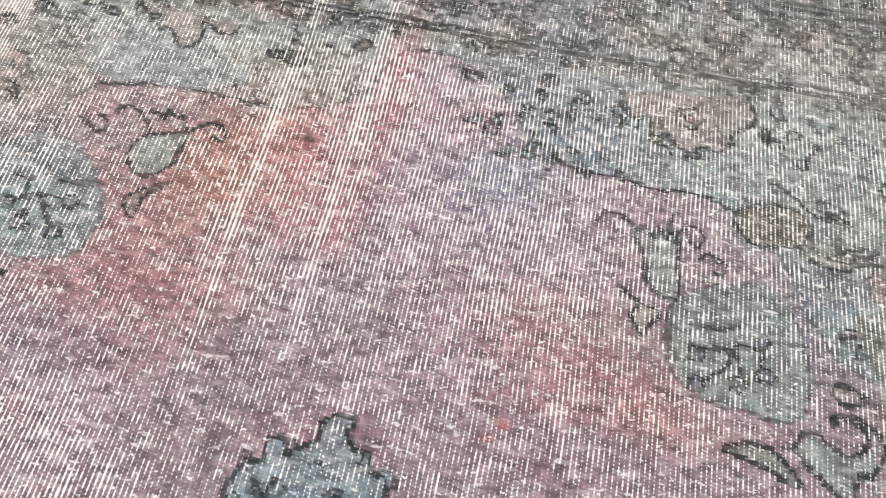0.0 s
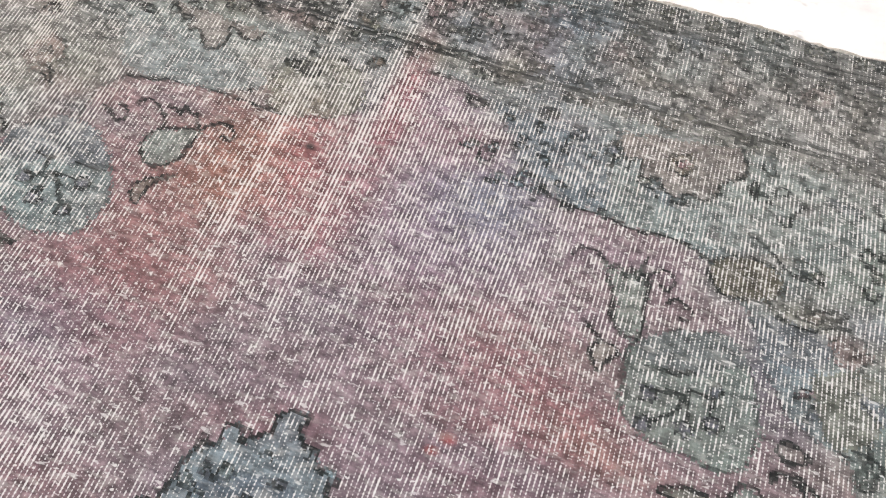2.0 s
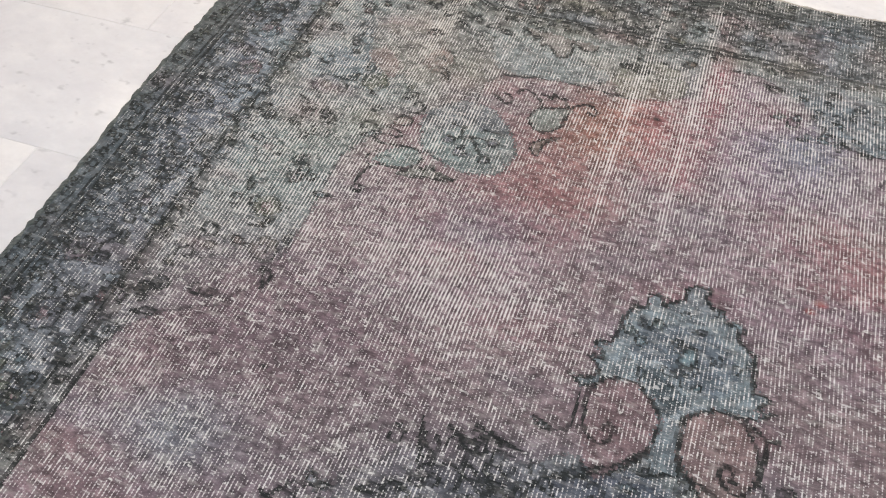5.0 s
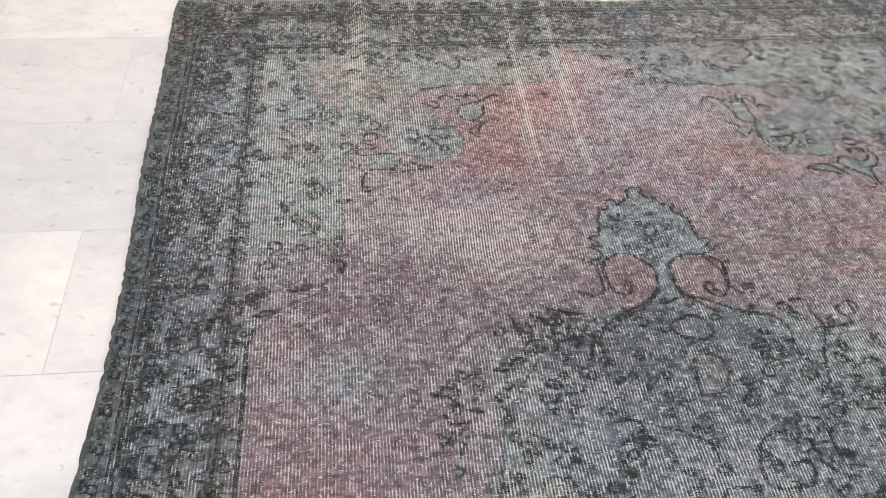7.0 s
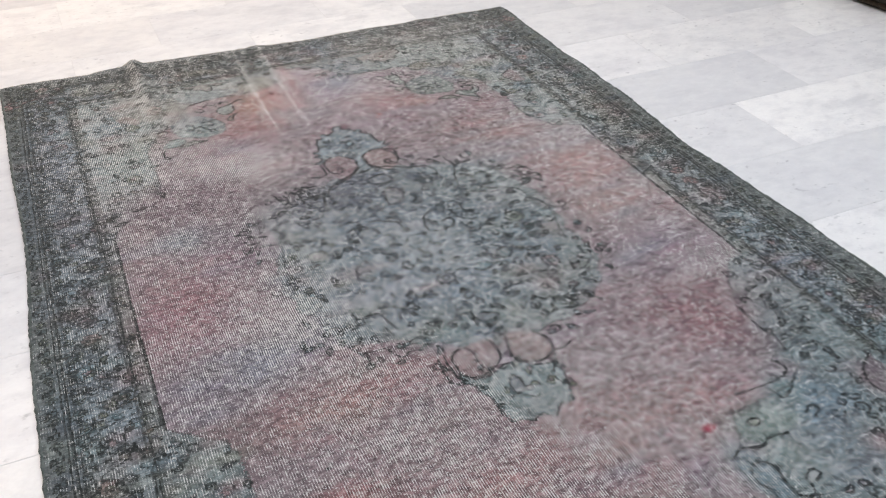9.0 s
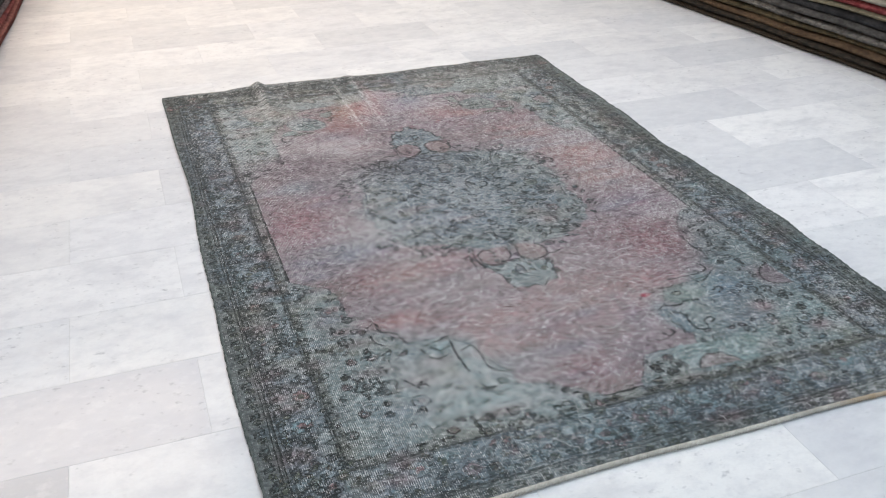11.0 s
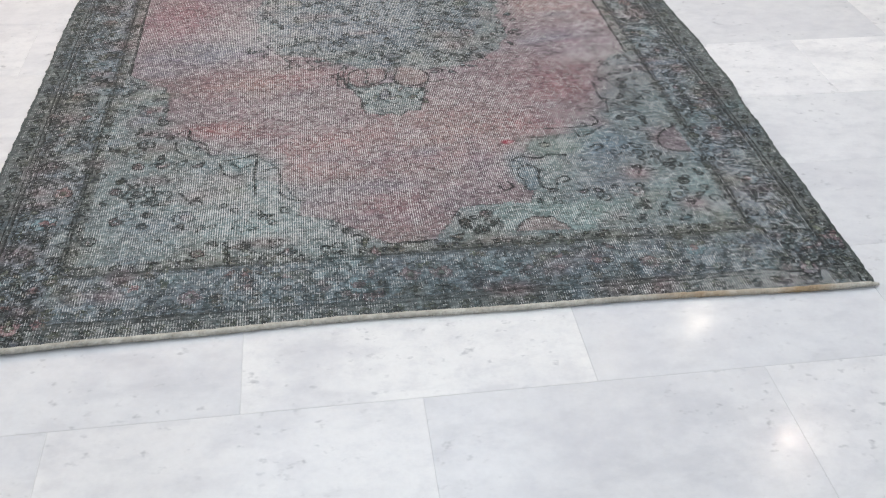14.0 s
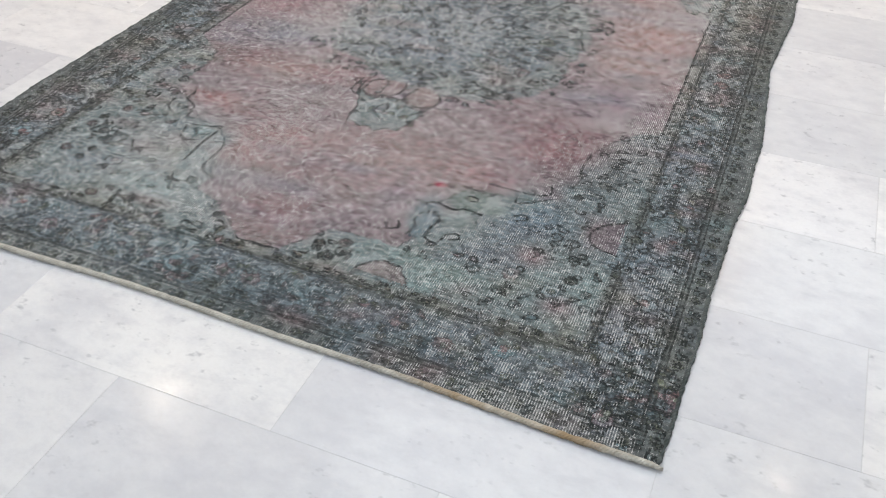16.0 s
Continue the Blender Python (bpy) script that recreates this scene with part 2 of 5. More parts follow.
PINK = (0.230, 0.172, 0.179)
SAGE = (0.180, 0.211, 0.207)
TEAL = (0.120, 0.165, 0.175)
DEEP = (0.075, 0.100, 0.110)
AQUA = (0.175, 0.240, 0.255)
OLIVE = (0.150, 0.160, 0.115)
UMBER = (0.165, 0.140, 0.110)
ROSE = (0.270, 0.165, 0.165)
SLATE = (0.130, 0.140, 0.155)
GUARD = (0.145, 0.156, 0.150)
INKY = (0.012, 0.015, 0.015)

ground = np.empty((QH, QW, 3), np.float32)
ground[:] = PINK
ink = np.zeros((QH, QW), np.float32)
keep, KEEP_NEXT = None, 0.0


def window(x0, y0, x1, y1, pad):
    i0, i1 = max(int((x0 - pad) / STEP), 0), min(int((x1 + pad) / STEP) + 2, QW)
    j0, j1 = max(int((y0 - pad) / STEP), 0), min(int((y1 + pad) / STEP) + 2, QH)
    return (slice(j0, j1), slice(i0, i1)) if i1 > i0 and j1 > j0 else None


def smooth_line(pts, closed=False, n=6):
    """A Catmull-Rom curve through the given points."""
    p = np.array(pts, float)
    p = np.vstack([p[-1], p, p[0], p[1]]) if closed else np.vstack([2 * p[0] - p[1], p, 2 * p[-1] - p[-2]])
    out = []
    for a, b, c, d in zip(p[:-3], p[1:-2], p[2:-1], p[3:]):
        for t in np.linspace(0, 1, n, endpoint=False):
            out.append(0.5 * (2 * b + (c - a) * t + (2 * a - 5 * b + 4 * c - d) * t * t + (3 * b - a - 3 * c + d) * t ** 3))
    if not closed:
        out.append(p[-2])
    return np.array(out)


def draw(line, width=0.004, dark=1.0):
    """Lay a dark outline along a polyline."""
    line = np.asarray(line, float)
    w = window(*line.min(0), *line.max(0), width * 2)
    if not w:
        return
    x, y = PP[w], QQ[w]
    best = np.full(x.shape, 9.0)
    for (ax, ay), (bx, by) in zip(line[:-1], line[1:]):
        dx, dy = bx - ax, by - ay
        t = np.clip(((x - ax) * dx + (y - ay) * dy) / (dx * dx + dy * dy + 1e-12), 0, 1)
        best = np.minimum(best, np.hypot(x - ax - t * dx, y - ay - t * dy))
    ink[w] = np.maximum(ink[w], dark * np.clip(1.5 - best / (width / 2), 0, 1))


def fill(line, colour, amount=1.0):
    line = np.asarray(line, float)
    w = window(*line.min(0), *line.max(0), STEP)
    if not w:
        return
    x, y = PP[w], QQ[w]
    inside = np.zeros(x.shape, bool)
    for (ax, ay), (bx, by) in zip(line, np.roll(line, -1, 0)):
        if ay != by:
            inside ^= ((ay > y) != (by > y)) & (x < (bx - ax) * (y - ay) / (by - ay) + ax)
    g = ground[w]
    g[inside] = g[inside] * (1 - amount) + np.array(colour, np.float32) * amount
    ink[w] = np.where(inside, ink[w] * (1 - amount), ink[w])
    if KEEP_NEXT:
        keep[w][inside] = KEEP_NEXT


def motif(pts, colour, width=0.004, dark=1.0):
    """A filled shape whose outline stays open along one side."""
    line = smooth_line(pts)
    fill(line, colour)
    draw(line, width, dark)


def shape(pts, colour=None, width=0.004, dark=1.0, closed=True, amount=1.0):
    line = smooth_line(pts, closed)
    if colour is not None:
        fill(line, colour, amount)
    if width:
        draw(np.vstack([line, line[:1]]) if closed else line, width, dark)


def curve(pts, width=0.004, dark=1.0):
    draw(smooth_line(pts), width, dark)


def rosette(x, y, r, petals=6, colour=ROSE, heart=OLIVE, width=0.0035, dark=0.9, turn=0.0):
    a = np.linspace(0, 2 * np.pi, petals * 8, endpoint=False)
    rad = r * (0.80 + 0.20 * np.abs(np.cos(petals * a / 2 + turn)))
    line = np.stack([x + rad * np.cos(a), y + rad * np.sin(a)], 1)
    fill(line, colour)
    draw(np.vstack([line, line[:1]]), width, dark)
    if r > 0.009:
        c = np.stack([x + 0.36 * r * np.cos(a[::3]), y + 0.36 * r * np.sin(a[::3])], 1)
        fill(c, heart)
        draw(np.vstack([c, c[:1]]), width * 0.8, dark)


def leaf(x, y, angle, length, wide, colour=SAGE, width=0.003, dark=0.85, bend=0.15):
    t = np.linspace(0, 1, 10)
    half = wide * np.sin(np.pi * t ** 0.8)
    mid = bend * length * np.sin(np.pi * t)
    u, v = np.concatenate([t * length, (t * length)[::-1]]), np.concatenate([mid + half, (mid - half)[::-1]])
    ca, sa = math.cos(angle), math.sin(angle)
    line = np.stack([x + u * ca - v * sa, y + u * sa + v * ca], 1)
    if colour is not None:
        fill(line, colour)
    draw(np.vstack([line, line[:1]]), width, dark)


def curl(x, y, r, start, turns, width=0.0035, dark=0.9):
    a = np.linspace(0, 2 * np.pi * abs(turns), 26)
    rad = r * (1 - 0.75 * a / a[-1])
    s = math.copysign(1, turns)
    draw(np.stack([x + rad * np.cos(start + s * a), y + rad * np.sin(start + s * a)], 1), width, dark)


rug_rng = random.Random(21)


def scatter(x0, y0, x1, y1, count, ok, colours, big=0.016, width=0.0042):
    """Fill a part of the ground with small flowers, leaves and tendrils."""
    for _ in range(count):
        x, y = rug_rng.uniform(x0, x1), rug_rng.uniform(y0, y1)
        if not ok(x, y):
            continue
        k, a = rug_rng.random(), rug_rng.uniform(0, 6.28)
        c = rug_rng.choice(colours)
        if k < 0.16:
            rosette(x, y, rug_rng.uniform(0.5, 1.0) * big, rug_rng.choice((4, 5, 6)), c, rug_rng.choice(colours), width, rug_rng.uniform(0.75, 1.0), a)
        elif k < 0.60:
            leaf(x, y, a, rug_rng.uniform(1.0, 2.4) * big, rug_rng.uniform(0.25, 0.45) * big, c, width, rug_rng.uniform(0.75, 1.0), rug_rng.uniform(-0.3, 0.3))
        else:
            curl(x, y, rug_rng.uniform(0.6, 1.2) * big, a, rug_rng.choice((-0.8, 0.8, 1.1)), width, rug_rng.uniform(0.75, 1.0))


# borders: bands counted from the inner line outwards
side, head = (PP - 0.668) / 0.210, (QQ - 1.1185) / 0.222
band = np.maximum(side, head)
border = band > 0
ground[border] = (0.154, 0.176, 0.178)
ink[border] = 0
ground[(band > 0) & (band < 0.17)] = (0.165, 0.172, 0.158)
ground[(band > 0.17) & (band < 0.74)] = (0.185, 0.212, 0.226)
ground[band > 0.74] = GUARD
for b0, bw, bd in ((0.0, 0.014, 1.0), (0.15, 0.015, 1.0), (0.19, 0.012, 0.8), (0.70, 0.012, 0.7), (0.755, 0.016, 1.0), (0.80, 0.013, 0.85)):
    ink[:] = np.maximum(ink, bd * np.clip(1.5 - np.abs(band - b0) / bw, 0, 1) * (band > -0.05))


def along(s, b):
    """Points of the border: s metres along from the middle of a side, b across the bands; the sides first, then the heads."""
    return (0.668 + 0.210 * b, s)


def along_head(s, b):
    return (s, 1.1185 + 0.222 * b)


for place, length in ((along, 1.12), (along_head, 0.70)):
    quarter_turn = 0.0 if place is along else math.pi / 2
    s, i = 0.03, 0
    while s < length + 0.2:
        # main band: blooms on a wavering stem
        x, y = place(s, 0.45 + 0.10 * math.sin(i * 2.1))
        rosette(x, y, 0.021 + 0.006 * (i % 2), 6 + i % 2, (ROSE, AQUA, (0.20, 0.19, 0.175), SLATE)[i % 4], (OLIVE, ROSE)[i % 2], 0.0035, 0.8, i)
        curve([place(s - 0.06, 0.30), place(s - 0.03, 0.58), place(s, 0.40), place(s + 0.03, 0.30), place(s + 0.06, 0.60)], 0.0032, 0.7)
        for d, b, a in ((0.035, 0.62, 0.8), (-0.03, 0.27, 2.6), (0.045, 0.32, -0.7), (-0.045, 0.60, 4.0)):
            x, y = place(s + d, b)
            leaf(x, y, a + quarter_turn, 0.026, 0.007, rug_rng.choice((AQUA, SLATE, OLIVE, SAGE, TEAL)), 0.0032, 0.75)
        s, i = s + 0.105, i + 1
    s, i = 0.0, 0
    while s < length + 0.2:
        for b, lag in ((0.885, 0.0), (0.655, 0.022)):
            x, y = place(s + lag, b)
            for a in range(5):
                rosette(x + 0.0075 * math.cos(1.26 * a), y + 0.0075 * math.sin(1.26 * a), 0.0036, 4, OLIVE, OLIVE, 0.0026, 1.0)
            x, y = place(s + lag + 0.030, b - 0.035)
            leaf(x, y, 0.5 + quarter_turn, 0.024, 0.0065, (0.125, 0.150, 0.148), 0.0034, 1.0)
            x, y = place(s + lag + 0.030, b + 0.045)
            leaf(x, y, 1.3 + quarter_turn, 0.022, 0.005, None, 0.0032, 0.95)
            curve([place(s + lag + 0.012, b), place(s + lag + 0.03, b - 0.03)], 0.003, 0.9)
        for k in range(3):
            x, y = place(s + rug_rng.uniform(0, 0.06), rug_rng.uniform(0.04, 0.13))
            curl(x, y, 0.009, rug_rng.uniform(0, 6.3), rug_rng.choice((-0.7, 0.7)), 0.003, 0.85)
            leaf(x + 0.006, y, rug_rng.uniform(0, 6.3), 0.018, 0.004, rug_rng.choice((UMBER, OLIVE, SLATE)), 0.003, 0.85)
        s, i = s + 0.062, i + 1
scatter(0.705, 0.0, 0.822, 1.3, 210, lambda x, y: True, (SLATE, TEAL, SAGE, SLATE, OLIVE, ROSE), 0.014, 0.0044)
scatter(0.0, 1.158, 0.88, 1.281, 165, lambda x, y: True, (SLATE, UMBER, SAGE, SLATE, OLIVE, ROSE), 0.014, 0.0044)

# the whole rug's drawing: the border mirrored to four sides, then the rest over it
FW, FH = int(1.80 / STEP), int(2.73 / STEP)
XX, YY = np.meshgrid(np.arange(FW) * STEP, np.arange(FH) * STEP)
pick = np.clip(np.abs(YY - MY) / STEP, 0, QH - 1).astype(int), np.clip(np.abs(XX - MX) / STEP, 0, QW - 1).astype(int)
ground, ink, PP, QQ, QW, QH = ground[pick], ink[pick], XX, YY, FW, FH
# how far a motif keeps its own colour where the dye has drifted
keep = np.zeros((FH, FW), np.float32)

# ---- the drawing, motif by motif, in metres over the whole rug ----
FAR_LEFT = [(0.854, 2.46), (0.838, 2.433), (0.822, 2.385), (0.787, 2.357), (0.724, 2.34), (0.659, 2.345), (0.594, 2.345), (0.526, 2.332), (0.507, 2.306), (0.505, 2.276), (0.506, 2.25), (0.464, 2.227), (0.433, 2.194), (0.395, 2.16), (0.376, 2.12), (0.357, 2.082), (0.359, 1.99), (0.363, 1.904), (0.35, 1.827), (0.317, 1.776), (0.267, 1.75), (0.238, 1.723), (0.218, 1.69), (0.205, 1.685), (0.205, 2.475), (0.854, 2.475)]
FAR_RIGHT = [(0.854, 2.46), (0.879, 2.467), (0.916, 2.462), (0.948, 2.443), (0.978, 2.418), (1.002, 2.38), (1.037, 2.343), (1.065, 2.332), (1.113, 2.329), (1.154, 2.323), (1.191, 2.327), (1.219, 2.322), (1.241, 2.312), (1.255, 2.277), (1.292, 2.267), (1.321, 2.201), (1.345, 2.159), (1.377, 2.142), (1.407, 2.135), (1.417, 2.107), (1.423, 2.035), (1.437, 1.977), (1.434, 1.896), (1.437, 1.828), (1.464, 1.772), (1.507, 1.735), (1.564, 1.703), (1.565, 1.7), (1.565, 2.475), (0.854, 2.475)]
NEAR_RIGHT = [(1.508, 0.987), (1.452, 0.918), (1.418, 0.85), (1.411, 0.77), (1.419, 0.719), (1.401, 0.636), (1.346, 0.604), (1.28, 0.596), (1.196, 0.589), (1.171, 0.536), (1.119, 0.476), (1.123, 0.416), (1.154, 0.376), (1.138, 0.331), (1.024, 0.337), (0.979, 0.331), (0.946, 0.271), (0.921, 0.239), (0.921, 0.22), (1.565, 0.22), (1.565, 0.99)]
NEAR_LEFT = [(0.181, 1.019), (0.249, 0.963), (0.309, 0.919), (0.324, 0.875), (0.323, 0.72), (0.359, 0.696), (0.406, 0.643), (0.436, 0.594), (0.53, 0.587), (0.558, 0.566), (0.592, 0.528), (0.618, 0.434), (0.641, 0.396), (0.639, 0.341), (0.704, 0.319), (0.772, 0.271), (0.819, 0.227), (0.82, 0.22), (0.205, 0.22), (0.205, 1)]
CORNERS = [FAR_LEFT, FAR_RIGHT, NEAR_RIGHT, NEAR_LEFT]
MEDALLION = [(0.876, 1.746), (0.8, 1.715), (0.755, 1.698), (0.695, 1.68), (0.63, 1.665), (0.567, 1.621), (0.569, 1.551), (0.574, 1.47), (0.549, 1.406), (0.537, 1.318), (0.546, 1.236), (0.576, 1.17), (0.588, 1.094), (0.638, 1.061), (0.698, 1.053), (0.748, 1.02), (0.799, 0.991), (0.849, 0.96), (0.889, 0.961), (0.94, 0.957), (0.997, 0.961), (1.054, 0.966), (1.134, 1.004), (1.188, 1.051), (1.234, 1.139), (1.234, 1.216), (1.234, 1.283), (1.248, 1.363), (1.248, 1.422), (1.229, 1.494), (1.201, 1.571), (1.149, 1.639), (1.079, 1.672), (1.016, 1.681), (0.95, 1.725)]
for ring in CORNERS:
    fill(np.array(ring), SAGE)
    draw(np.array(ring[:-3]), 0.0032, 0.45)
med_line = smooth_line(MEDALLION, True)
out = np.arctan2(med_line[:, 1] - 1.35, med_line[:, 0] - 0.89)
med_line = (0.89, 1.35) + (med_line - (0.89, 1.35)) * (1 + 0.02 * np.abs(np.sin(13 * out)) + 0.012 * np.sin(31 * out))[:, None]
fill(med_line, (0.160, 0.190, 0.186), 0.9)
draw(med_line, 0.0036, 0.30)
shape([(0.775, 1.689), (0.867, 1.723), (0.982, 1.68), (1.109, 1.591), (1.168, 1.506), (1.202, 1.384), (1.19, 1.263), (1.133, 1.136), (1.051, 1.058), (0.946, 1.02), (0.857, 1.03), (0.777, 1.057), (0.707, 1.109), (0.637, 1.163), (0.594, 1.269), (0.616, 1.4), (0.677, 1.528), (0.729, 1.619)], (0.124, 0.146, 0.170), 0, amount=0.85)
shape([(0.774, 1.683), (0.863, 1.712), (0.98, 1.674), (1.099, 1.57), (1.161, 1.494), (1.014, 1.457), (0.855, 1.446), (0.754, 1.493), (0.727, 1.59)], (0.084, 0.102, 0.134), 0, amount=0.85)
shape([(0.848, 1.097), (0.894, 1.108), (0.942, 1.064), (0.933, 0.995), (0.869, 0.974), (0.838, 1.018)], (0.084, 0.102, 0.128), 0, amount=0.85)


def inside(ring, x, y):
    """Whether a point lies in a polygon."""
    hit = False
    for (ax, ay), (bx, by) in zip(ring, ring[1:] + ring[:1]):
        if (ay > y) != (by > y) and x < (bx - ax) * (y - ay) / (by - ay) + ax:
            hit = not hit
    return hit


def busy(x, y):
    """Away from the large motifs, which are drawn one by one."""
    return not any(x0 < x < x1 and y0 < y < y1 for x0, y0, x1, y1 in
                   ((0.43, 2.09, 0.72, 2.36), (1.09, 1.98, 1.36, 2.34), (1.10, 0.38, 1.36, 0.62), (0.42, 0.40, 0.68, 0.64)))


for ring, count in zip(CORNERS, (300, 300, 260, 260)):
    xs, ys = [p[0] for p in ring], [p[1] for p in ring]
    scatter(min(xs), min(ys), max(xs), max(ys), count, lambda x, y: inside(ring, x, y) and busy(x, y), (SAGE, AQUA, SLATE, OLIVE, SAGE, ROSE, UMBER), 0.015, 0.0050)
for bx, by, br, bc in ((0.30, 2.36, 0.030, AQUA), (0.42, 2.33, 0.026, ROSE), (0.27, 2.22, 0.024, SLATE), (0.34, 2.25, 0.022, OLIVE), (0.25, 2.06, 0.020, SAGE), (0.31, 2.12, 0.018, SLATE),
                       (0.30, 1.95, 0.020, OLIVE), (0.26, 1.86, 0.022, SAGE), (0.33, 1.88, 0.020, OLIVE), (0.47, 2.40, 0.024, SLATE), (1.46, 2.36, 0.024, AQUA), (1.40, 2.25, 0.022, ROSE),
                       (1.49, 2.22, 0.022, OLIVE), (1.47, 2.00, 0.018, OLIVE), (1.50, 1.90, 0.020, TEAL), (1.47, 1.82, 0.020, SLATE), (1.49, 0.78, 0.022, TEAL), (1.46, 0.68, 0.020, SLATE),
                       (1.45, 0.45, 0.024, (0.14, 0.17, 0.21)), (1.38, 0.35, 0.020, ROSE), (1.47, 0.33, 0.020, AQUA), (0.28, 0.80, 0.022, TEAL), (0.27, 0.62, 0.020, AQUA), (0.33, 0.50, 0.024, SAGE),
                       (0.28, 0.38, 0.020, AQUA), (0.40, 0.36, 0.022, SLATE), (0.52, 0.32, 0.020, AQUA)):
    rosette(bx, by, br, rug_rng.choice((5, 6, 7)), bc, rug_rng.choice((OLIVE, SLATE, ROSE)), 0.0034, 0.6, rug_rng.random())
# small growth that fills the medallion and spills over its rim
scatter(0.53, 0.97, 1.24, 1.74, 400, lambda x, y: inside(MEDALLION, x, y), (TEAL, SLATE, SAGE, AQUA, TEAL, OLIVE, SAGE, (0.20, 0.165, 0.165)), 0.013, 0.0045)
scatter(0.50, 0.93, 1.28, 1.75, 420, lambda x, y: 0.86 < max(abs(x - 0.89) / 0.40, math.hypot((x - 0.89) / 0.42, (y - 1.35) / 0.42)) < 1.06 and not 0.76 < x < 1.0, (SAGE, SAGE, AQUA, (0.19, 0.215, 0.20), (0.22, 0.18, 0.175)), 0.014, 0.0045)
for bx, by, br, bc in ((0.88, 1.36, 0.032, (0.15, 0.19, 0.20)), (0.75, 1.45, 0.022, (0.16, 0.17, 0.19)), (1.02, 1.47, 0.024, SLATE), (0.72, 1.28, 0.020, TEAL), (1.03, 1.25, 0.022, (0.19, 0.15, 0.15)),
                       (0.88, 1.20, 0.022, SLATE), (0.64, 1.40, 0.024, OLIVE), (1.14, 1.36, 0.024, OLIVE), (0.66, 1.55, 0.022, TEAL), (1.12, 1.52, 0.022, TEAL), (1.13, 1.16, 0.022, ROSE), (0.66, 1.16, 0.020, AQUA)):
    rosette(bx, by, br, rug_rng.choice((6, 7, 8)), bc, rug_rng.choice((OLIVE, ROSE, SLATE)), 0.0036, 0.9, rug_rng.random())
KEEP_NEXT = 0.8
# left palmette of the far end, like a bird, with its leaf, flower lobe and scroll
shape([(0.697, 2.359), (0.696, 2.412), (0.744, 2.441), (0.789, 2.432), (0.81, 2.39), (0.787, 2.359), (0.723, 2.342)], (0.185, 0.180, 0.140), 0.003, 0.4, amount=0.8)
shape([(0.696, 2.42), (0.714, 2.414), (0.734, 2.405), (0.744, 2.418), (0.729, 2.429)], INKY, 0.003, 1, amount=0.8)
shape([(0.44, 2.184), (0.453, 2.149), (0.469, 2.127), (0.499, 2.111), (0.531, 2.102), (0.563, 2.106), (0.588, 2.122), (0.595, 2.148), (0.594, 2.174), (0.575, 2.206), (0.554, 2.233), (0.524, 2.251), (0.488, 2.249), (0.456, 2.225)], (0.175, 0.215, 0.210), 0.0034, 0.45, amount=1.0)
shape([(0.44, 2.184), (0.456, 2.225), (0.488, 2.249), (0.524, 2.251), (0.554, 2.233), (0.573, 2.211), (0.554, 2.198), (0.512, 2.193), (0.475, 2.179)], (0.125, 0.140, 0.150), 0, 0, amount=0.8)
shape([(0.646, 2.288), (0.643, 2.26), (0.643, 2.244), (0.633, 2.229), (0.62, 2.223), (0.603, 2.228), (0.593, 2.245), (0.593, 2.262), (0.604, 2.275), (0.619, 2.278)], (0.200, 0.225, 0.205), 0.0042, 1.0, amount=1.0)
curve([(0.646, 2.288), (0.654, 2.298), (0.674, 2.303), (0.686, 2.291), (0.683, 2.283), (0.674, 2.287)], 0.0044, 1.0)
curve([(0.604, 2.275), (0.6, 2.288), (0.587, 2.3), (0.571, 2.309), (0.561, 2.301)], 0.0044, 1.0)
curve([(0.594, 2.308), (0.605, 2.305), (0.614, 2.301), (0.614, 2.313), (0.625, 2.305), (0.633, 2.304), (0.644, 2.287)], 0.0044, 1.0)
curve([(0.524, 2.284), (0.539, 2.275), (0.549, 2.266), (0.557, 2.275), (0.553, 2.286), (0.541, 2.29)], 0.0044, 1.0)
curve([(0.526, 2.332), (0.594, 2.345), (0.659, 2.345), (0.724, 2.34)], 0.0044, 1.0)
shape([(0.648, 2.221), (0.628, 2.208), (0.611, 2.192), (0.618, 2.176), (0.627, 2.171), (0.627, 2.188), (0.633, 2.203)], (0.215, 0.185, 0.160), 0.0042, 1.0, amount=1.0)
curve([(0.492, 2.16), (0.5, 2.164), (0.508, 2.173), (0.507, 2.185), (0.506, 2.194)], 0.005, 1.0)
curve([(0.518, 2.175), (0.537, 2.178), (0.557, 2.175)], 0.005, 1.0)
curve([(0.524, 2.178), (0.538, 2.158), (0.554, 2.136)], 0.005, 1.0)
curve([(0.515, 2.17), (0.518, 2.153), (0.517, 2.14)], 0.005, 1.0)
curve([(0.536, 2.197), (0.554, 2.198), (0.574, 2.197)], 0.005, 1.0)
curve([(0.487, 2.196), (0.498, 2.193), (0.509, 2.193)], 0.005, 1.0)
rosette(0.492, 2.16, 0.0085, 5, SLATE, OLIVE, 0.0036)
rosette(0.557, 2.175, 0.0085, 5, SLATE, OLIVE, 0.0036)
rosette(0.554, 2.136, 0.0085, 5, SLATE, OLIVE, 0.0036)
rosette(0.517, 2.14, 0.0085, 5, SLATE, OLIVE, 0.0036)
shape([(0.405, 2.083), (0.413, 2.105), (0.43, 2.12), (0.452, 2.126), (0.47, 2.115), (0.468, 2.098), (0.454, 2.084), (0.431, 2.079)], (0.180, 0.220, 0.210), 0, 1.0, amount=1.0)
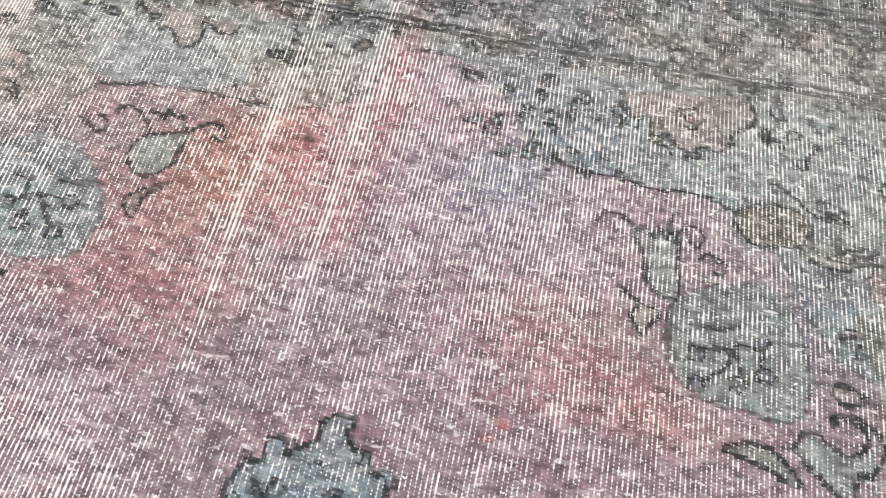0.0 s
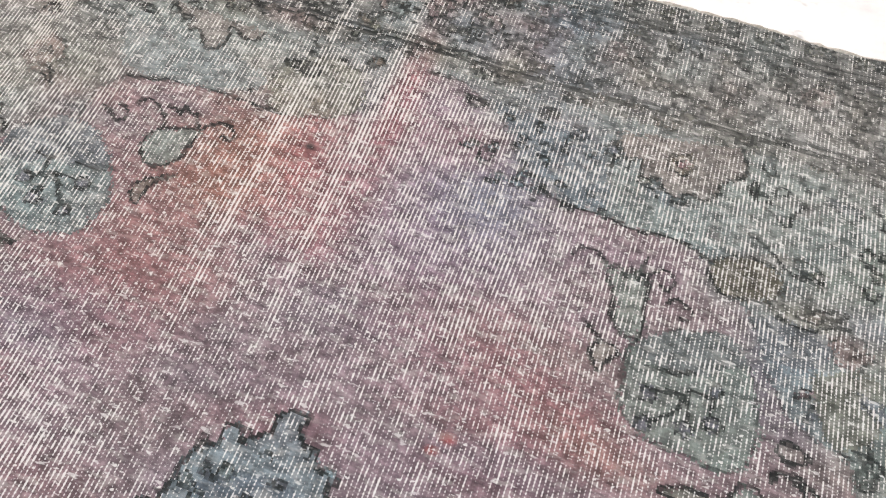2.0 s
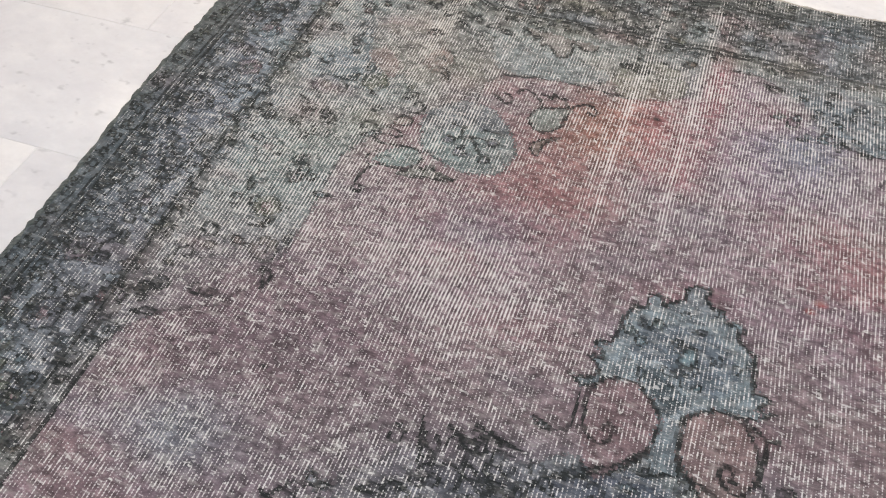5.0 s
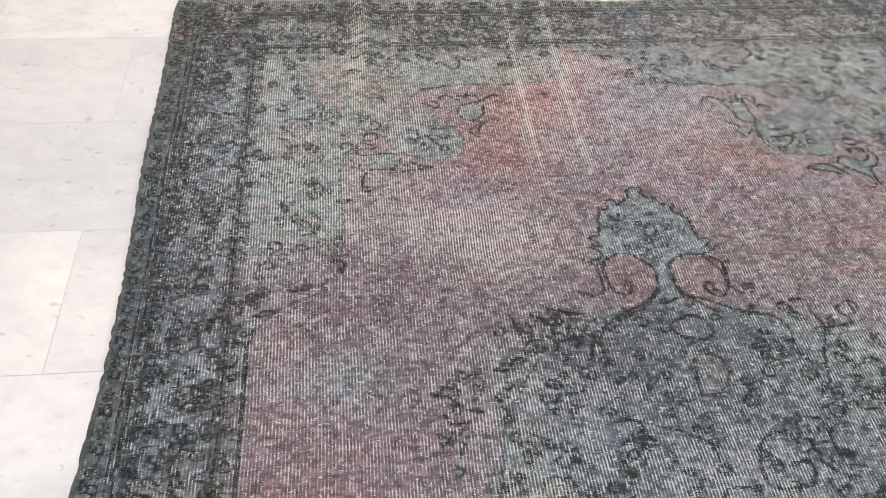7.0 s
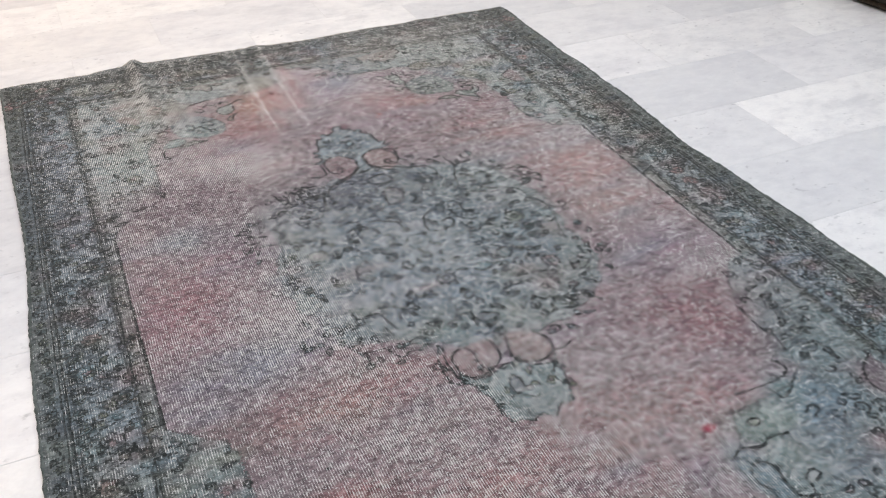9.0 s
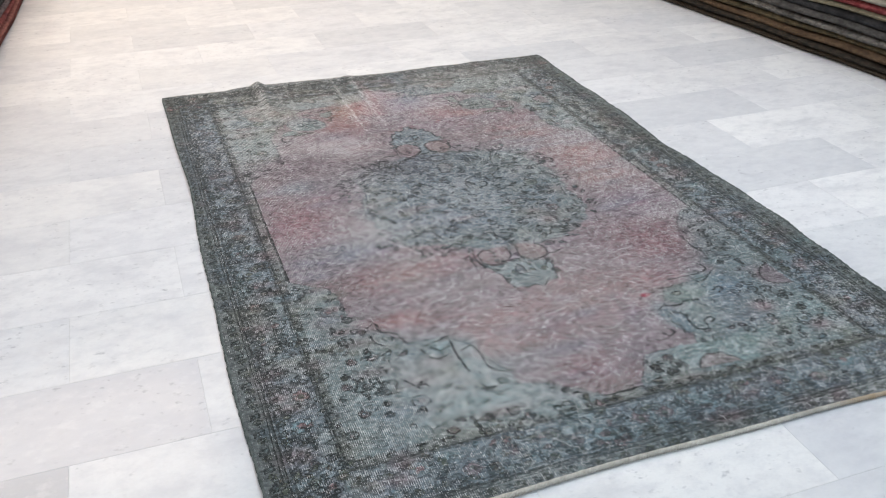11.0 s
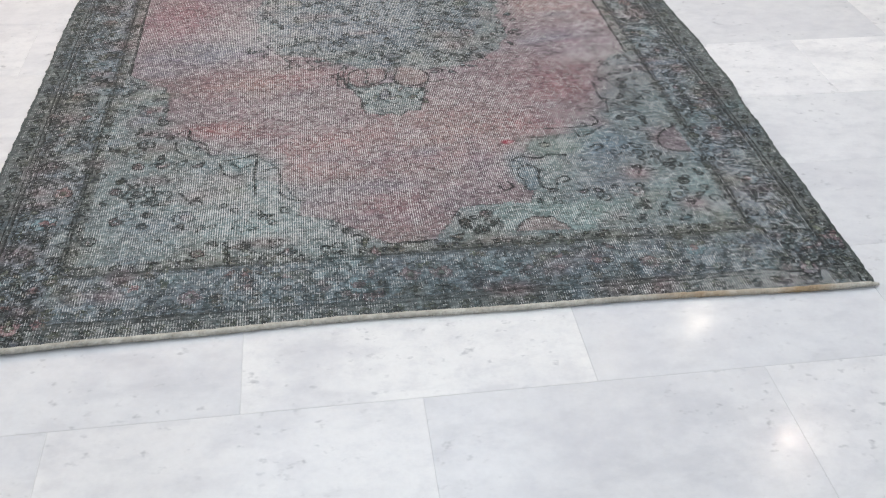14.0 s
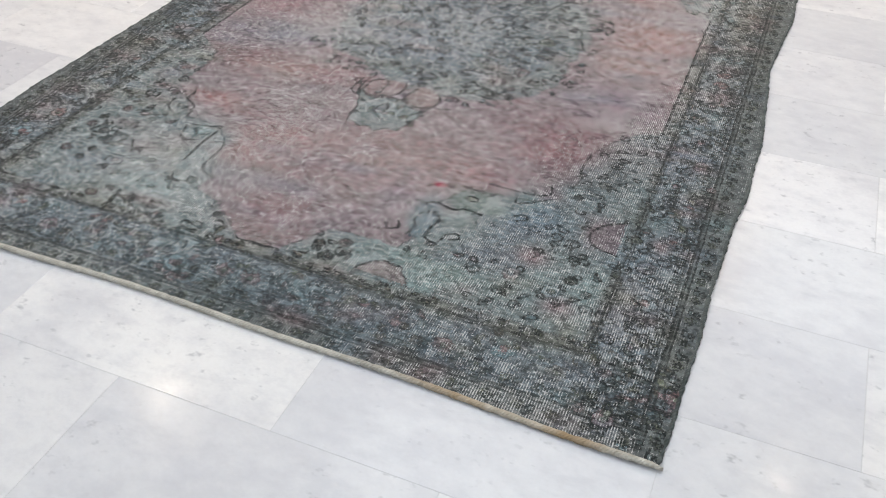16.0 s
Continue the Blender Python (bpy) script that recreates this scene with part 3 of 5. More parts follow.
curve([(0.403, 2.031), (0.412, 2.024), (0.404, 2.017), (0.396, 2.023), (0.397, 2.037), (0.4, 2.053), (0.405, 2.07), (0.418, 2.078), (0.439, 2.08), (0.459, 2.083), (0.47, 2.1), (0.469, 2.113), (0.459, 2.123), (0.445, 2.125), (0.42, 2.123), (0.399, 2.121), (0.387, 2.127), (0.387, 2.138), (0.392, 2.15), (0.402, 2.158), (0.415, 2.153), (0.422, 2.145), (0.415, 2.139), (0.405, 2.143)], 0.0048, 1.0)
curve([(0.4, 2.074), (0.394, 2.086), (0.395, 2.098), (0.405, 2.106)], 0.0044, 1.0)
shape([(0.447, 2.068), (0.458, 2.08), (0.468, 2.092), (0.48, 2.087), (0.486, 2.098), (0.502, 2.087), (0.527, 2.08), (0.508, 2.075), (0.491, 2.075), (0.475, 2.071)], (0.150, 0.150, 0.135), 0.0042, 1.0, amount=1.0)
shape([(0.404, 2.167), (0.404, 2.178), (0.412, 2.186), (0.426, 2.184), (0.429, 2.174), (0.419, 2.166)], (0.21, 0.18, 0.16), 0.0042, 1.0, amount=1.0)
# its partner across the stripes
shape([(1.243, 2.308), (1.274, 2.328), (1.311, 2.327), (1.326, 2.304), (1.311, 2.282), (1.283, 2.278), (1.257, 2.277)], (0.120, 0.108, 0.082), 0.004, 0.8, amount=1.0)
shape([(0.957, 2.444), (1.001, 2.439), (1.051, 2.443), (1.1, 2.417), (1.119, 2.338), (1.063, 2.336), (1.029, 2.359), (0.989, 2.408)], (0.130, 0.155, 0.172), 0, 0, amount=0.85)
scatter(0.955, 2.33, 1.12, 2.44, 30, lambda x, y: True, (SLATE, TEAL, AQUA), 0.010, 0.0034)
shape([(1.298, 2.255), (1.335, 2.265), (1.378, 2.258), (1.37, 2.219), (1.329, 2.213)], (0.130, 0.138, 0.150), 0, 0, amount=0.8)
shape([(1.366, 2.2), (1.396, 2.225), (1.438, 2.219), (1.431, 2.159), (1.393, 2.144)], (0.165, 0.160, 0.125), 0, 0, amount=0.8)
shape([(1.254, 2.398), (1.3, 2.394), (1.358, 2.411), (1.348, 2.376), (1.3, 2.353)], (0.150, 0.155, 0.150), 0.003, 0.5, amount=0.8)
shape([(0.493, 2.419), (0.569, 2.414), (0.64, 2.404), (0.689, 2.381), (0.651, 2.352), (0.567, 2.343), (0.509, 2.354)], (0.235, 0.262, 0.258), 0, 0, amount=0.85)
shape([(1.118, 2.407), (1.182, 2.369), (1.261, 2.399), (1.342, 2.419), (1.417, 2.422), (1.381, 2.353), (1.323, 2.346), (1.236, 2.331), (1.144, 2.33)], (0.215, 0.240, 0.225), 0, 0, amount=0.75)
shape([(0.293, 2.392), (0.366, 2.406), (0.422, 2.345), (0.429, 2.27), (0.363, 2.283), (0.305, 2.327)], (0.235, 0.215, 0.185), 0, 0, amount=0.7)
shape([(0.304, 2.313), (0.329, 2.336), (0.368, 2.298), (0.354, 2.266)], (0.235, 0.175, 0.160), 0, 0, amount=0.8)
curve([(1.037, 2.343), (1.065, 2.332), (1.113, 2.329), (1.154, 2.323), (1.191, 2.327), (1.219, 2.322), (1.241, 2.312)], 0.0044, 1.0)
shape([(1.183, 2.184), (1.181, 2.148), (1.185, 2.115), (1.199, 2.1), (1.223, 2.088), (1.257, 2.085), (1.291, 2.081), (1.31, 2.089), (1.319, 2.109), (1.319, 2.149), (1.305, 2.195), (1.286, 2.223), (1.25, 2.223), (1.21, 2.208)], (0.185, 0.212, 0.190), 0.0034, 0.5, amount=1.0)
shape([(1.186, 2.185), (1.21, 2.208), (1.25, 2.223), (1.289, 2.224), (1.306, 2.204), (1.278, 2.189), (1.239, 2.17), (1.204, 2.17)], (0.135, 0.145, 0.145), 0, 0, amount=0.8)
shape([(1.131, 2.275), (1.143, 2.266), (1.152, 2.272), (1.166, 2.27), (1.179, 2.279), (1.185, 2.255), (1.185, 2.226), (1.188, 2.201), (1.172, 2.192), (1.157, 2.209), (1.154, 2.229), (1.139, 2.257)], (0.198, 0.212, 0.190), 0.003, 0.5, amount=1.0)
curve([(1.099, 2.269), (1.107, 2.281), (1.12, 2.283), (1.132, 2.275), (1.142, 2.265)], 0.0046, 1.0)
curve([(1.138, 2.26), (1.15, 2.237), (1.155, 2.223), (1.156, 2.209), (1.17, 2.193), (1.185, 2.191), (1.19, 2.205), (1.186, 2.227), (1.185, 2.255), (1.178, 2.275)], 0.0046, 1.0)
curve([(1.144, 2.268), (1.15, 2.273), (1.16, 2.258), (1.164, 2.274), (1.172, 2.261), (1.176, 2.278), (1.179, 2.291)], 0.0046, 1.0)
curve([(1.182, 2.267), (1.188, 2.276), (1.196, 2.282), (1.208, 2.28), (1.211, 2.27), (1.205, 2.258), (1.196, 2.262)], 0.0046, 1.0)
curve([(1.208, 2.244), (1.216, 2.251), (1.227, 2.248), (1.235, 2.241), (1.231, 2.23), (1.224, 2.231)], 0.0046, 1.0)
shape([(1.129, 2.196), (1.142, 2.187), (1.149, 2.178), (1.144, 2.165), (1.148, 2.151), (1.158, 2.143), (1.164, 2.158), (1.171, 2.167), (1.166, 2.177), (1.154, 2.179)], (0.205, 0.18, 0.16), 0.0042, 1.0, amount=1.0)
curve([(1.201, 2.166), (1.216, 2.165), (1.233, 2.169), (1.249, 2.173)], 0.005, 1.0)
curve([(1.21, 2.136), (1.217, 2.144), (1.232, 2.145), (1.246, 2.146)], 0.005, 1.0)
curve([(1.251, 2.153), (1.241, 2.132), (1.225, 2.114), (1.21, 2.103)], 0.005, 1.0)
curve([(1.248, 2.147), (1.251, 2.126), (1.249, 2.111)], 0.005, 1.0)
curve([(1.251, 2.152), (1.265, 2.154), (1.274, 2.162)], 0.005, 1.0)
curve([(1.271, 2.164), (1.272, 2.146), (1.272, 2.131), (1.276, 2.125)], 0.005, 1.0)
rosette(1.21, 2.136, 0.0085, 5, SLATE, OLIVE, 0.0036)
rosette(1.21, 2.103, 0.0085, 5, SLATE, OLIVE, 0.0036)
rosette(1.249, 2.111, 0.0085, 5, SLATE, OLIVE, 0.0036)
rosette(1.274, 2.162, 0.0085, 5, SLATE, OLIVE, 0.0036)
rosette(1.276, 2.125, 0.0085, 5, SLATE, OLIVE, 0.0036)
shape([(1.34, 2.123), (1.349, 2.132), (1.363, 2.129), (1.371, 2.12), (1.365, 2.112), (1.349, 2.112)], (0.21, 0.175, 0.165), 0.0042, 1.0, amount=1.0)
shape([(1.304, 2.056), (1.317, 2.075), (1.34, 2.066), (1.36, 2.062), (1.38, 2.077), (1.376, 2.047), (1.36, 2.037), (1.355, 2.01), (1.347, 2.014), (1.326, 2.035)], (0.190, 0.210, 0.190), 0, 1.0, amount=1.0)
curve([(1.293, 2.057), (1.303, 2.061), (1.31, 2.072), (1.32, 2.077), (1.33, 2.073), (1.341, 2.066), (1.354, 2.061), (1.365, 2.066), (1.374, 2.079), (1.369, 2.091), (1.354, 2.097), (1.344, 2.099), (1.342, 2.089)], 0.0046, 1.0)
curve([(1.344, 2.099), (1.36, 2.099), (1.378, 2.092), (1.386, 2.08), (1.384, 2.06), (1.375, 2.047), (1.362, 2.045)], 0.0046, 1.0)
curve([(1.304, 2.055), (1.314, 2.045), (1.33, 2.032), (1.344, 2.021), (1.351, 2.008), (1.35, 1.991), (1.338, 1.983)], 0.0046, 1.0)
curve([(1.364, 2.044), (1.359, 2.025), (1.359, 2.009), (1.359, 1.993)], 0.0046, 1.0)
shape([(1.235, 2.043), (1.252, 2.052), (1.274, 2.056), (1.288, 2.05), (1.299, 2.039), (1.31, 2.026), (1.295, 2.027), (1.281, 2.034), (1.267, 2.036), (1.253, 2.042)], (0.190, 0.185, 0.160), 0.0042, 1.0, amount=1.0)
# hanging rosettes under the border and the half flower at the side
motif([(1.111, 2.451), (1.127, 2.418), (1.144, 2.423), (1.15, 2.398), (1.167, 2.402), (1.179, 2.386), (1.196, 2.382), (1.205, 2.391), (1.222, 2.388), (1.238, 2.403), (1.242, 2.421), (1.256, 2.431), (1.265, 2.448), (1.256, 2.477)], (0.222, 0.195, 0.178), 0.0042, 0.9)
motif([(0.523, 2.466), (0.543, 2.445), (0.553, 2.449), (0.563, 2.428), (0.577, 2.431), (0.593, 2.407), (0.609, 2.409), (0.613, 2.431), (0.61, 2.45), (0.631, 2.438), (0.648, 2.437), (0.655, 2.454)], (0.222, 0.195, 0.178), 0.0042, 0.9)
rosette(1.19, 2.43, 0.016, 5, UMBER, ROSE)
motif([(1.547, 2.153), (1.53, 2.144), (1.514, 2.133), (1.499, 2.119), (1.495, 2.1), (1.503, 2.083), (1.513, 2.066), (1.524, 2.051), (1.549, 2.051)], (0.215, 0.165, 0.165), 0.0046, 1.0)
shape([(1.5, 2.085), (1.505, 2.09), (1.512, 2.087), (1.505, 2.081)], INKY, 0.0042, 1.0, amount=1.0)
shape([(1.477, 2.046), (1.487, 2.051), (1.499, 2.045), (1.497, 2.038), (1.486, 2.037)], (0.09, 0.09, 0.08), 0.0042, 1.0, amount=1.0)
shape([(1.358, 2.438), (1.376, 2.439), (1.401, 2.433), (1.393, 2.424), (1.373, 2.425)], (0.14, 0.15, 0.155), 0.003, 0.4, amount=1.0)
shape([(1.456, 2.187), (1.443, 2.191), (1.43, 2.202), (1.414, 2.205), (1.424, 2.189), (1.441, 2.179)], (0.13, 0.14, 0.155), 0.003, 0.5, amount=1.0)
shape([(1.432, 2.043), (1.439, 2.052), (1.448, 2.05), (1.452, 2.044), (1.444, 2.037), (1.436, 2.036)], (0.150, 0.160, 0.150), 0.005, 1.0, amount=1.0)
shape([(1.491, 2.354), (1.499, 2.362), (1.509, 2.358), (1.506, 2.345), (1.496, 2.342)], (0.150, 0.160, 0.150), 0.005, 1.0, amount=1.0)
shape([(1.457, 2.322), (1.469, 2.335), (1.486, 2.331), (1.484, 2.317), (1.467, 2.31)], (0.150, 0.160, 0.150), 0.005, 1.0, amount=1.0)
curve([(1.279, 2.36), (1.294, 2.353), (1.306, 2.347), (1.323, 2.329), (1.341, 2.322), (1.359, 2.325)], 0.0042, 0.85)
curve([(1.429, 2.431), (1.44, 2.42), (1.451, 2.409), (1.464, 2.399)], 0.0042, 0.85)
curve([(1.291, 2.401), (1.302, 2.395), (1.319, 2.385), (1.326, 2.405), (1.335, 2.418)], 0.0042, 0.85)
curve([(1.322, 2.267), (1.34, 2.262), (1.36, 2.262), (1.378, 2.273), (1.398, 2.274)], 0.0042, 0.85)
curve([(1.398, 2.141), (1.411, 2.134), (1.423, 2.134), (1.427, 2.121)], 0.0042, 0.85)
curve([(1.482, 2.155), (1.491, 2.144), (1.504, 2.137)], 0.0042, 0.85)
# upper pendant: palmette, stalk and two curled lobes
shape([(0.794, 1.819), (0.805, 1.833), (0.829, 1.837), (0.843, 1.835), (0.855, 1.822), (0.869, 1.809), (0.874, 1.79), (0.872, 1.769), (0.868, 1.752), (0.853, 1.732), (0.836, 1.715), (0.812, 1.704), (0.791, 1.76)], (0.215, 0.150, 0.155), 0, 1.0, amount=1.0)
shape([(0.898, 1.809), (0.916, 1.823), (0.933, 1.83), (0.952, 1.829), (0.966, 1.822), (0.977, 1.807), (0.984, 1.79), (0.988, 1.768), (0.984, 1.748), (0.968, 1.725), (0.944, 1.71), (0.925, 1.725), (0.909, 1.743), (0.9, 1.763)], (0.225, 0.160, 0.155), 0, 1.0, amount=1.0)
palm_left = [(0.758, 1.827), (0.769, 1.82), (0.785, 1.827), (0.794, 1.837), (0.788, 1.848), (0.775, 1.858), (0.786, 1.859), (0.794, 1.857), (0.787, 1.871), (0.78, 1.878), (0.789, 1.883), (0.799, 1.884), (0.802, 1.903), (0.803, 1.923), (0.811, 1.941), (0.828, 1.951), (0.829, 1.971), (0.84, 1.975), (0.849, 1.96), (0.859, 1.969), (0.872, 1.98), (0.874, 1.996), (0.885, 2.005), (0.903, 2.005)]
palm_right = [(0.897, 1.988), (0.906, 1.976), (0.921, 1.976), (0.926, 1.958), (0.94, 1.957), (0.951, 1.956), (0.942, 1.939), (0.957, 1.927), (0.968, 1.92), (0.967, 1.892), (0.969, 1.867), (0.986, 1.868), (0.993, 1.863), (0.977, 1.848), (0.985, 1.842), (0.998, 1.846), (0.979, 1.835), (0.965, 1.83), (0.948, 1.831), (0.932, 1.83), (0.914, 1.82), (0.901, 1.81), (0.899, 1.79), (0.901, 1.763)]
palm_foot = [(0.905, 1.734), (0.875, 1.724), (0.87, 1.745), (0.873, 1.774), (0.872, 1.802), (0.863, 1.816), (0.851, 1.829), (0.839, 1.838), (0.822, 1.837), (0.805, 1.833), (0.794, 1.819), (0.779, 1.813)]
palm = palm_left + palm_right + palm_foot
fill(np.array(palm), (0.195, 0.228, 0.240))
draw(np.array(palm + palm[:1]), 0.0044, 1.0)
for sx, sy in ((0.79, 1.865), (0.80, 1.9), (0.815, 1.945), (0.85, 1.965), (0.91, 1.972), (0.945, 1.945), (0.965, 1.9)):
    curl(sx, sy, 0.008, sx * 60, 0.8, 0.0036, 0.9)
shape([(0.824, 1.911), (0.857, 1.931), (0.899, 1.935), (0.937, 1.919), (0.947, 1.877), (0.924, 1.844), (0.888, 1.858), (0.858, 1.875), (0.829, 1.875)], (0.118, 0.142, 0.164), 0, 0, amount=0.85)
shape([(0.83, 1.86), (0.853, 1.863), (0.884, 1.848), (0.9, 1.819), (0.875, 1.803), (0.861, 1.828), (0.845, 1.844)], (0.066, 0.086, 0.096), 0, 0, amount=0.85)
scatter(0.81, 1.84, 0.955, 1.955, 22, lambda x, y: True, (SLATE, AQUA, (0.12, 0.145, 0.165), SAGE), 0.011, 0.0032)
shape([(0.881, 1.881), (0.883, 1.9), (0.893, 1.909), (0.901, 1.898), (0.896, 1.879), (0.886, 1.879)], AQUA, 0.0046, 1.0, amount=1.0)
curve([(0.794, 1.819), (0.805, 1.833), (0.829, 1.837), (0.843, 1.835), (0.855, 1.822), (0.869, 1.809), (0.874, 1.79), (0.872, 1.769), (0.868, 1.752), (0.853, 1.732), (0.836, 1.715), (0.812, 1.704), (0.788, 1.692)], 0.0048, 1.0)
curve([(0.868, 1.751), (0.853, 1.732), (0.836, 1.715), (0.812, 1.704), (0.788, 1.693), (0.765, 1.68), (0.753, 1.663), (0.748, 1.643)], 0.0048, 1.0)
curve([(0.777, 1.814), (0.779, 1.789), (0.779, 1.772), (0.777, 1.753), (0.764, 1.746)], 0.0048, 1.0)
curve([(0.787, 1.817), (0.788, 1.792), (0.79, 1.766), (0.786, 1.756)], 0.0048, 1.0)
curve([(0.791, 1.763), (0.8, 1.75), (0.814, 1.745), (0.824, 1.753), (0.827, 1.766), (0.819, 1.773), (0.814, 1.763)], 0.0048, 1.0)
curve([(0.901, 1.811), (0.916, 1.823), (0.932, 1.83), (0.952, 1.829), (0.966, 1.822), (0.977, 1.807), (0.984, 1.79), (0.988, 1.768), (0.984, 1.748), (0.973, 1.734), (0.961, 1.732), (0.952, 1.738)], 0.0048, 1.0)
curve([(0.898, 1.809), (0.896, 1.785), (0.9, 1.763), (0.909, 1.743), (0.924, 1.725), (0.941, 1.709), (0.952, 1.699)], 0.0048, 1.0)
curve([(0.991, 1.81), (0.993, 1.785), (0.99, 1.761), (0.997, 1.74)], 0.0048, 1.0)
curve([(0.965, 1.828), (0.979, 1.818), (0.993, 1.81), (1.006, 1.814)], 0.0048, 1.0)
curve([(0.952, 1.738), (0.946, 1.753), (0.954, 1.765), (0.962, 1.757), (0.96, 1.745), (0.967, 1.745)], 0.0048, 1.0)
curve([(0.666, 1.699), (0.677, 1.687), (0.693, 1.688), (0.705, 1.696), (0.718, 1.696), (0.732, 1.697)], 0.0048, 1.0)
curve([(0.68, 1.698), (0.685, 1.709), (0.695, 1.708), (0.696, 1.693)], 0.0048, 1.0)
curve([(0.677, 1.687), (0.68, 1.669), (0.681, 1.654), (0.676, 1.637)], 0.0048, 1.0)
curve([(0.632, 1.677), (0.643, 1.672), (0.65, 1.662), (0.669, 1.665), (0.679, 1.66)], 0.0048, 1.0)
curve([(0.702, 1.663), (0.718, 1.659), (0.734, 1.649), (0.735, 1.634)], 0.0048, 1.0)
curve([(0.48, 1.569), (0.49, 1.569), (0.5, 1.578), (0.511, 1.579), (0.521, 1.573), (0.518, 1.564), (0.507, 1.569)], 0.0048, 1.0)
# tendrils of the medallion
curve([(0.616, 1.711), (0.629, 1.683), (0.628, 1.655), (0.651, 1.662)], 0.0046, 1.0)
curve([(0.649, 1.711), (0.679, 1.699), (0.697, 1.707)], 0.0046, 1.0)
curve([(0.678, 1.723), (0.709, 1.712), (0.742, 1.706)], 0.0046, 1.0)
curve([(0.697, 1.716), (0.681, 1.674), (0.683, 1.636)], 0.0046, 1.0)
curve([(0.707, 1.683), (0.735, 1.665), (0.732, 1.631), (0.727, 1.583)], 0.0046, 1.0)
curve([(0.734, 1.58), (0.711, 1.58), (0.702, 1.559), (0.666, 1.556), (0.652, 1.525)], 0.0046, 1.0)
curve([(0.866, 1.754), (0.831, 1.72), (0.789, 1.701), (0.76, 1.677), (0.74, 1.671)], 0.0046, 1.0)
curve([(0.91, 1.737), (0.942, 1.725), (0.984, 1.701), (1.036, 1.684), (1.053, 1.656), (1.049, 1.619), (1.063, 1.586)], 0.0046, 1.0)
curve([(1.053, 1.709), (1.079, 1.716), (1.102, 1.715), (1.105, 1.687), (1.114, 1.656)], 0.0046, 1.0)
curve([(1.11, 1.656), (1.144, 1.659), (1.163, 1.667), (1.146, 1.696), (1.17, 1.709)], 0.0046, 1.0)
curve([(1.114, 1.659), (1.089, 1.604), (1.077, 1.556)], 0.0046, 1.0)
curve([(1.128, 1.576), (1.157, 1.591), (1.177, 1.57), (1.149, 1.531), (1.127, 1.527), (1.149, 1.506), (1.175, 1.499)], 0.0046, 1.0)
curve([(1.183, 1.493), (1.215, 1.469), (1.218, 1.43), (1.232, 1.404), (1.24, 1.376)], 0.0046, 1.0)
curve([(1.24, 1.394), (1.235, 1.346), (1.231, 1.315), (1.222, 1.286), (1.215, 1.258), (1.209, 1.226)], 0.0034, 0.55)
curve([(1.104, 1.222), (1.119, 1.187), (1.125, 1.163), (1.126, 1.14)], 0.0034, 0.55)
curve([(0.988, 1.453), (0.975, 1.469), (0.948, 1.466), (0.929, 1.443), (0.921, 1.404), (0.932, 1.383), (0.973, 1.383), (0.992, 1.397), (0.994, 1.42), (0.966, 1.416)], 0.0046, 1.0)
curve([(1.01, 1.456), (1.009, 1.423), (1.022, 1.405)], 0.0046, 1.0)
curve([(1.038, 1.472), (1.04, 1.431), (1.062, 1.431)], 0.0046, 1.0)
curve([(1.232, 1.575), (1.266, 1.58), (1.288, 1.561)], 0.0046, 1.0)
curve([(1.257, 1.578), (1.26, 1.526), (1.298, 1.524), (1.289, 1.48), (1.276, 1.505)], 0.0046, 1.0)
curve([(0.582, 1.515), (0.561, 1.407), (0.551, 1.321), (0.556, 1.265)], 0.0034, 0.55)
curve([(0.645, 1.619), (0.612, 1.566), (0.582, 1.515)], 0.0034, 0.55)
curve([(0.66, 1.147), (0.698, 1.146), (0.703, 1.115), (0.713, 1.078)], 0.0046, 1.0)
curve([(0.63, 1.191), (0.655, 1.165), (0.655, 1.131)], 0.0046, 1.0)
curve([(0.671, 1.026), (0.676, 1.01), (0.692, 0.995), (0.711, 1.003), (0.736, 0.997)], 0.0046, 1.0)
curve([(0.622, 1.037), (0.648, 1.035), (0.671, 1.034)], 0.0046, 1.0)
curve([(0.626, 1.03), (0.624, 1.001), (0.642, 1.002)], 0.0046, 1.0)
curve([(1.113, 1.022), (1.136, 1.018), (1.15, 1), (1.162, 0.985)], 0.0046, 1.0)
curve([(1.028, 1.056), (1.044, 1.04), (1.065, 1.042)], 0.0046, 1.0)
curve([(0.871, 1.025), (0.893, 1.01), (0.917, 1.014)], 0.0046, 1.0)
curve([(0.799, 1.493), (0.833, 1.48), (0.864, 1.458), (0.87, 1.423)], 0.0046, 1.0)
curve([(0.725, 1.501), (0.765, 1.507), (0.776, 1.481), (0.752, 1.465)], 0.0046, 1.0)
shape([(0.868, 1.676), (0.894, 1.691), (0.921, 1.686), (0.932, 1.656), (0.907, 1.648), (0.88, 1.651)], SLATE, 0.0048, 1.0, amount=1.0)
shape([(0.875, 1.051), (0.902, 1.054), (0.931, 1.037), (0.912, 1.027), (0.89, 1.028)], SLATE, 0.0048, 1.0, amount=1.0)
shape([(0.886, 1.608), (0.909, 1.616), (0.93, 1.598), (0.927, 1.568), (0.902, 1.542), (0.877, 1.547)], (0.17, 0.15, 0.15), 0.0048, 1.0, amount=1.0)
shape([(1.03, 1.241), (1.056, 1.254), (1.064, 1.232), (1.047, 1.212), (1.029, 1.219)], DEEP, 0.0048, 1.0, amount=1.0)
shape([(0.957, 1.214), (0.982, 1.222), (1.002, 1.205), (0.986, 1.192), (0.96, 1.197)], TEAL, 0.0048, 1.0, amount=1.0)
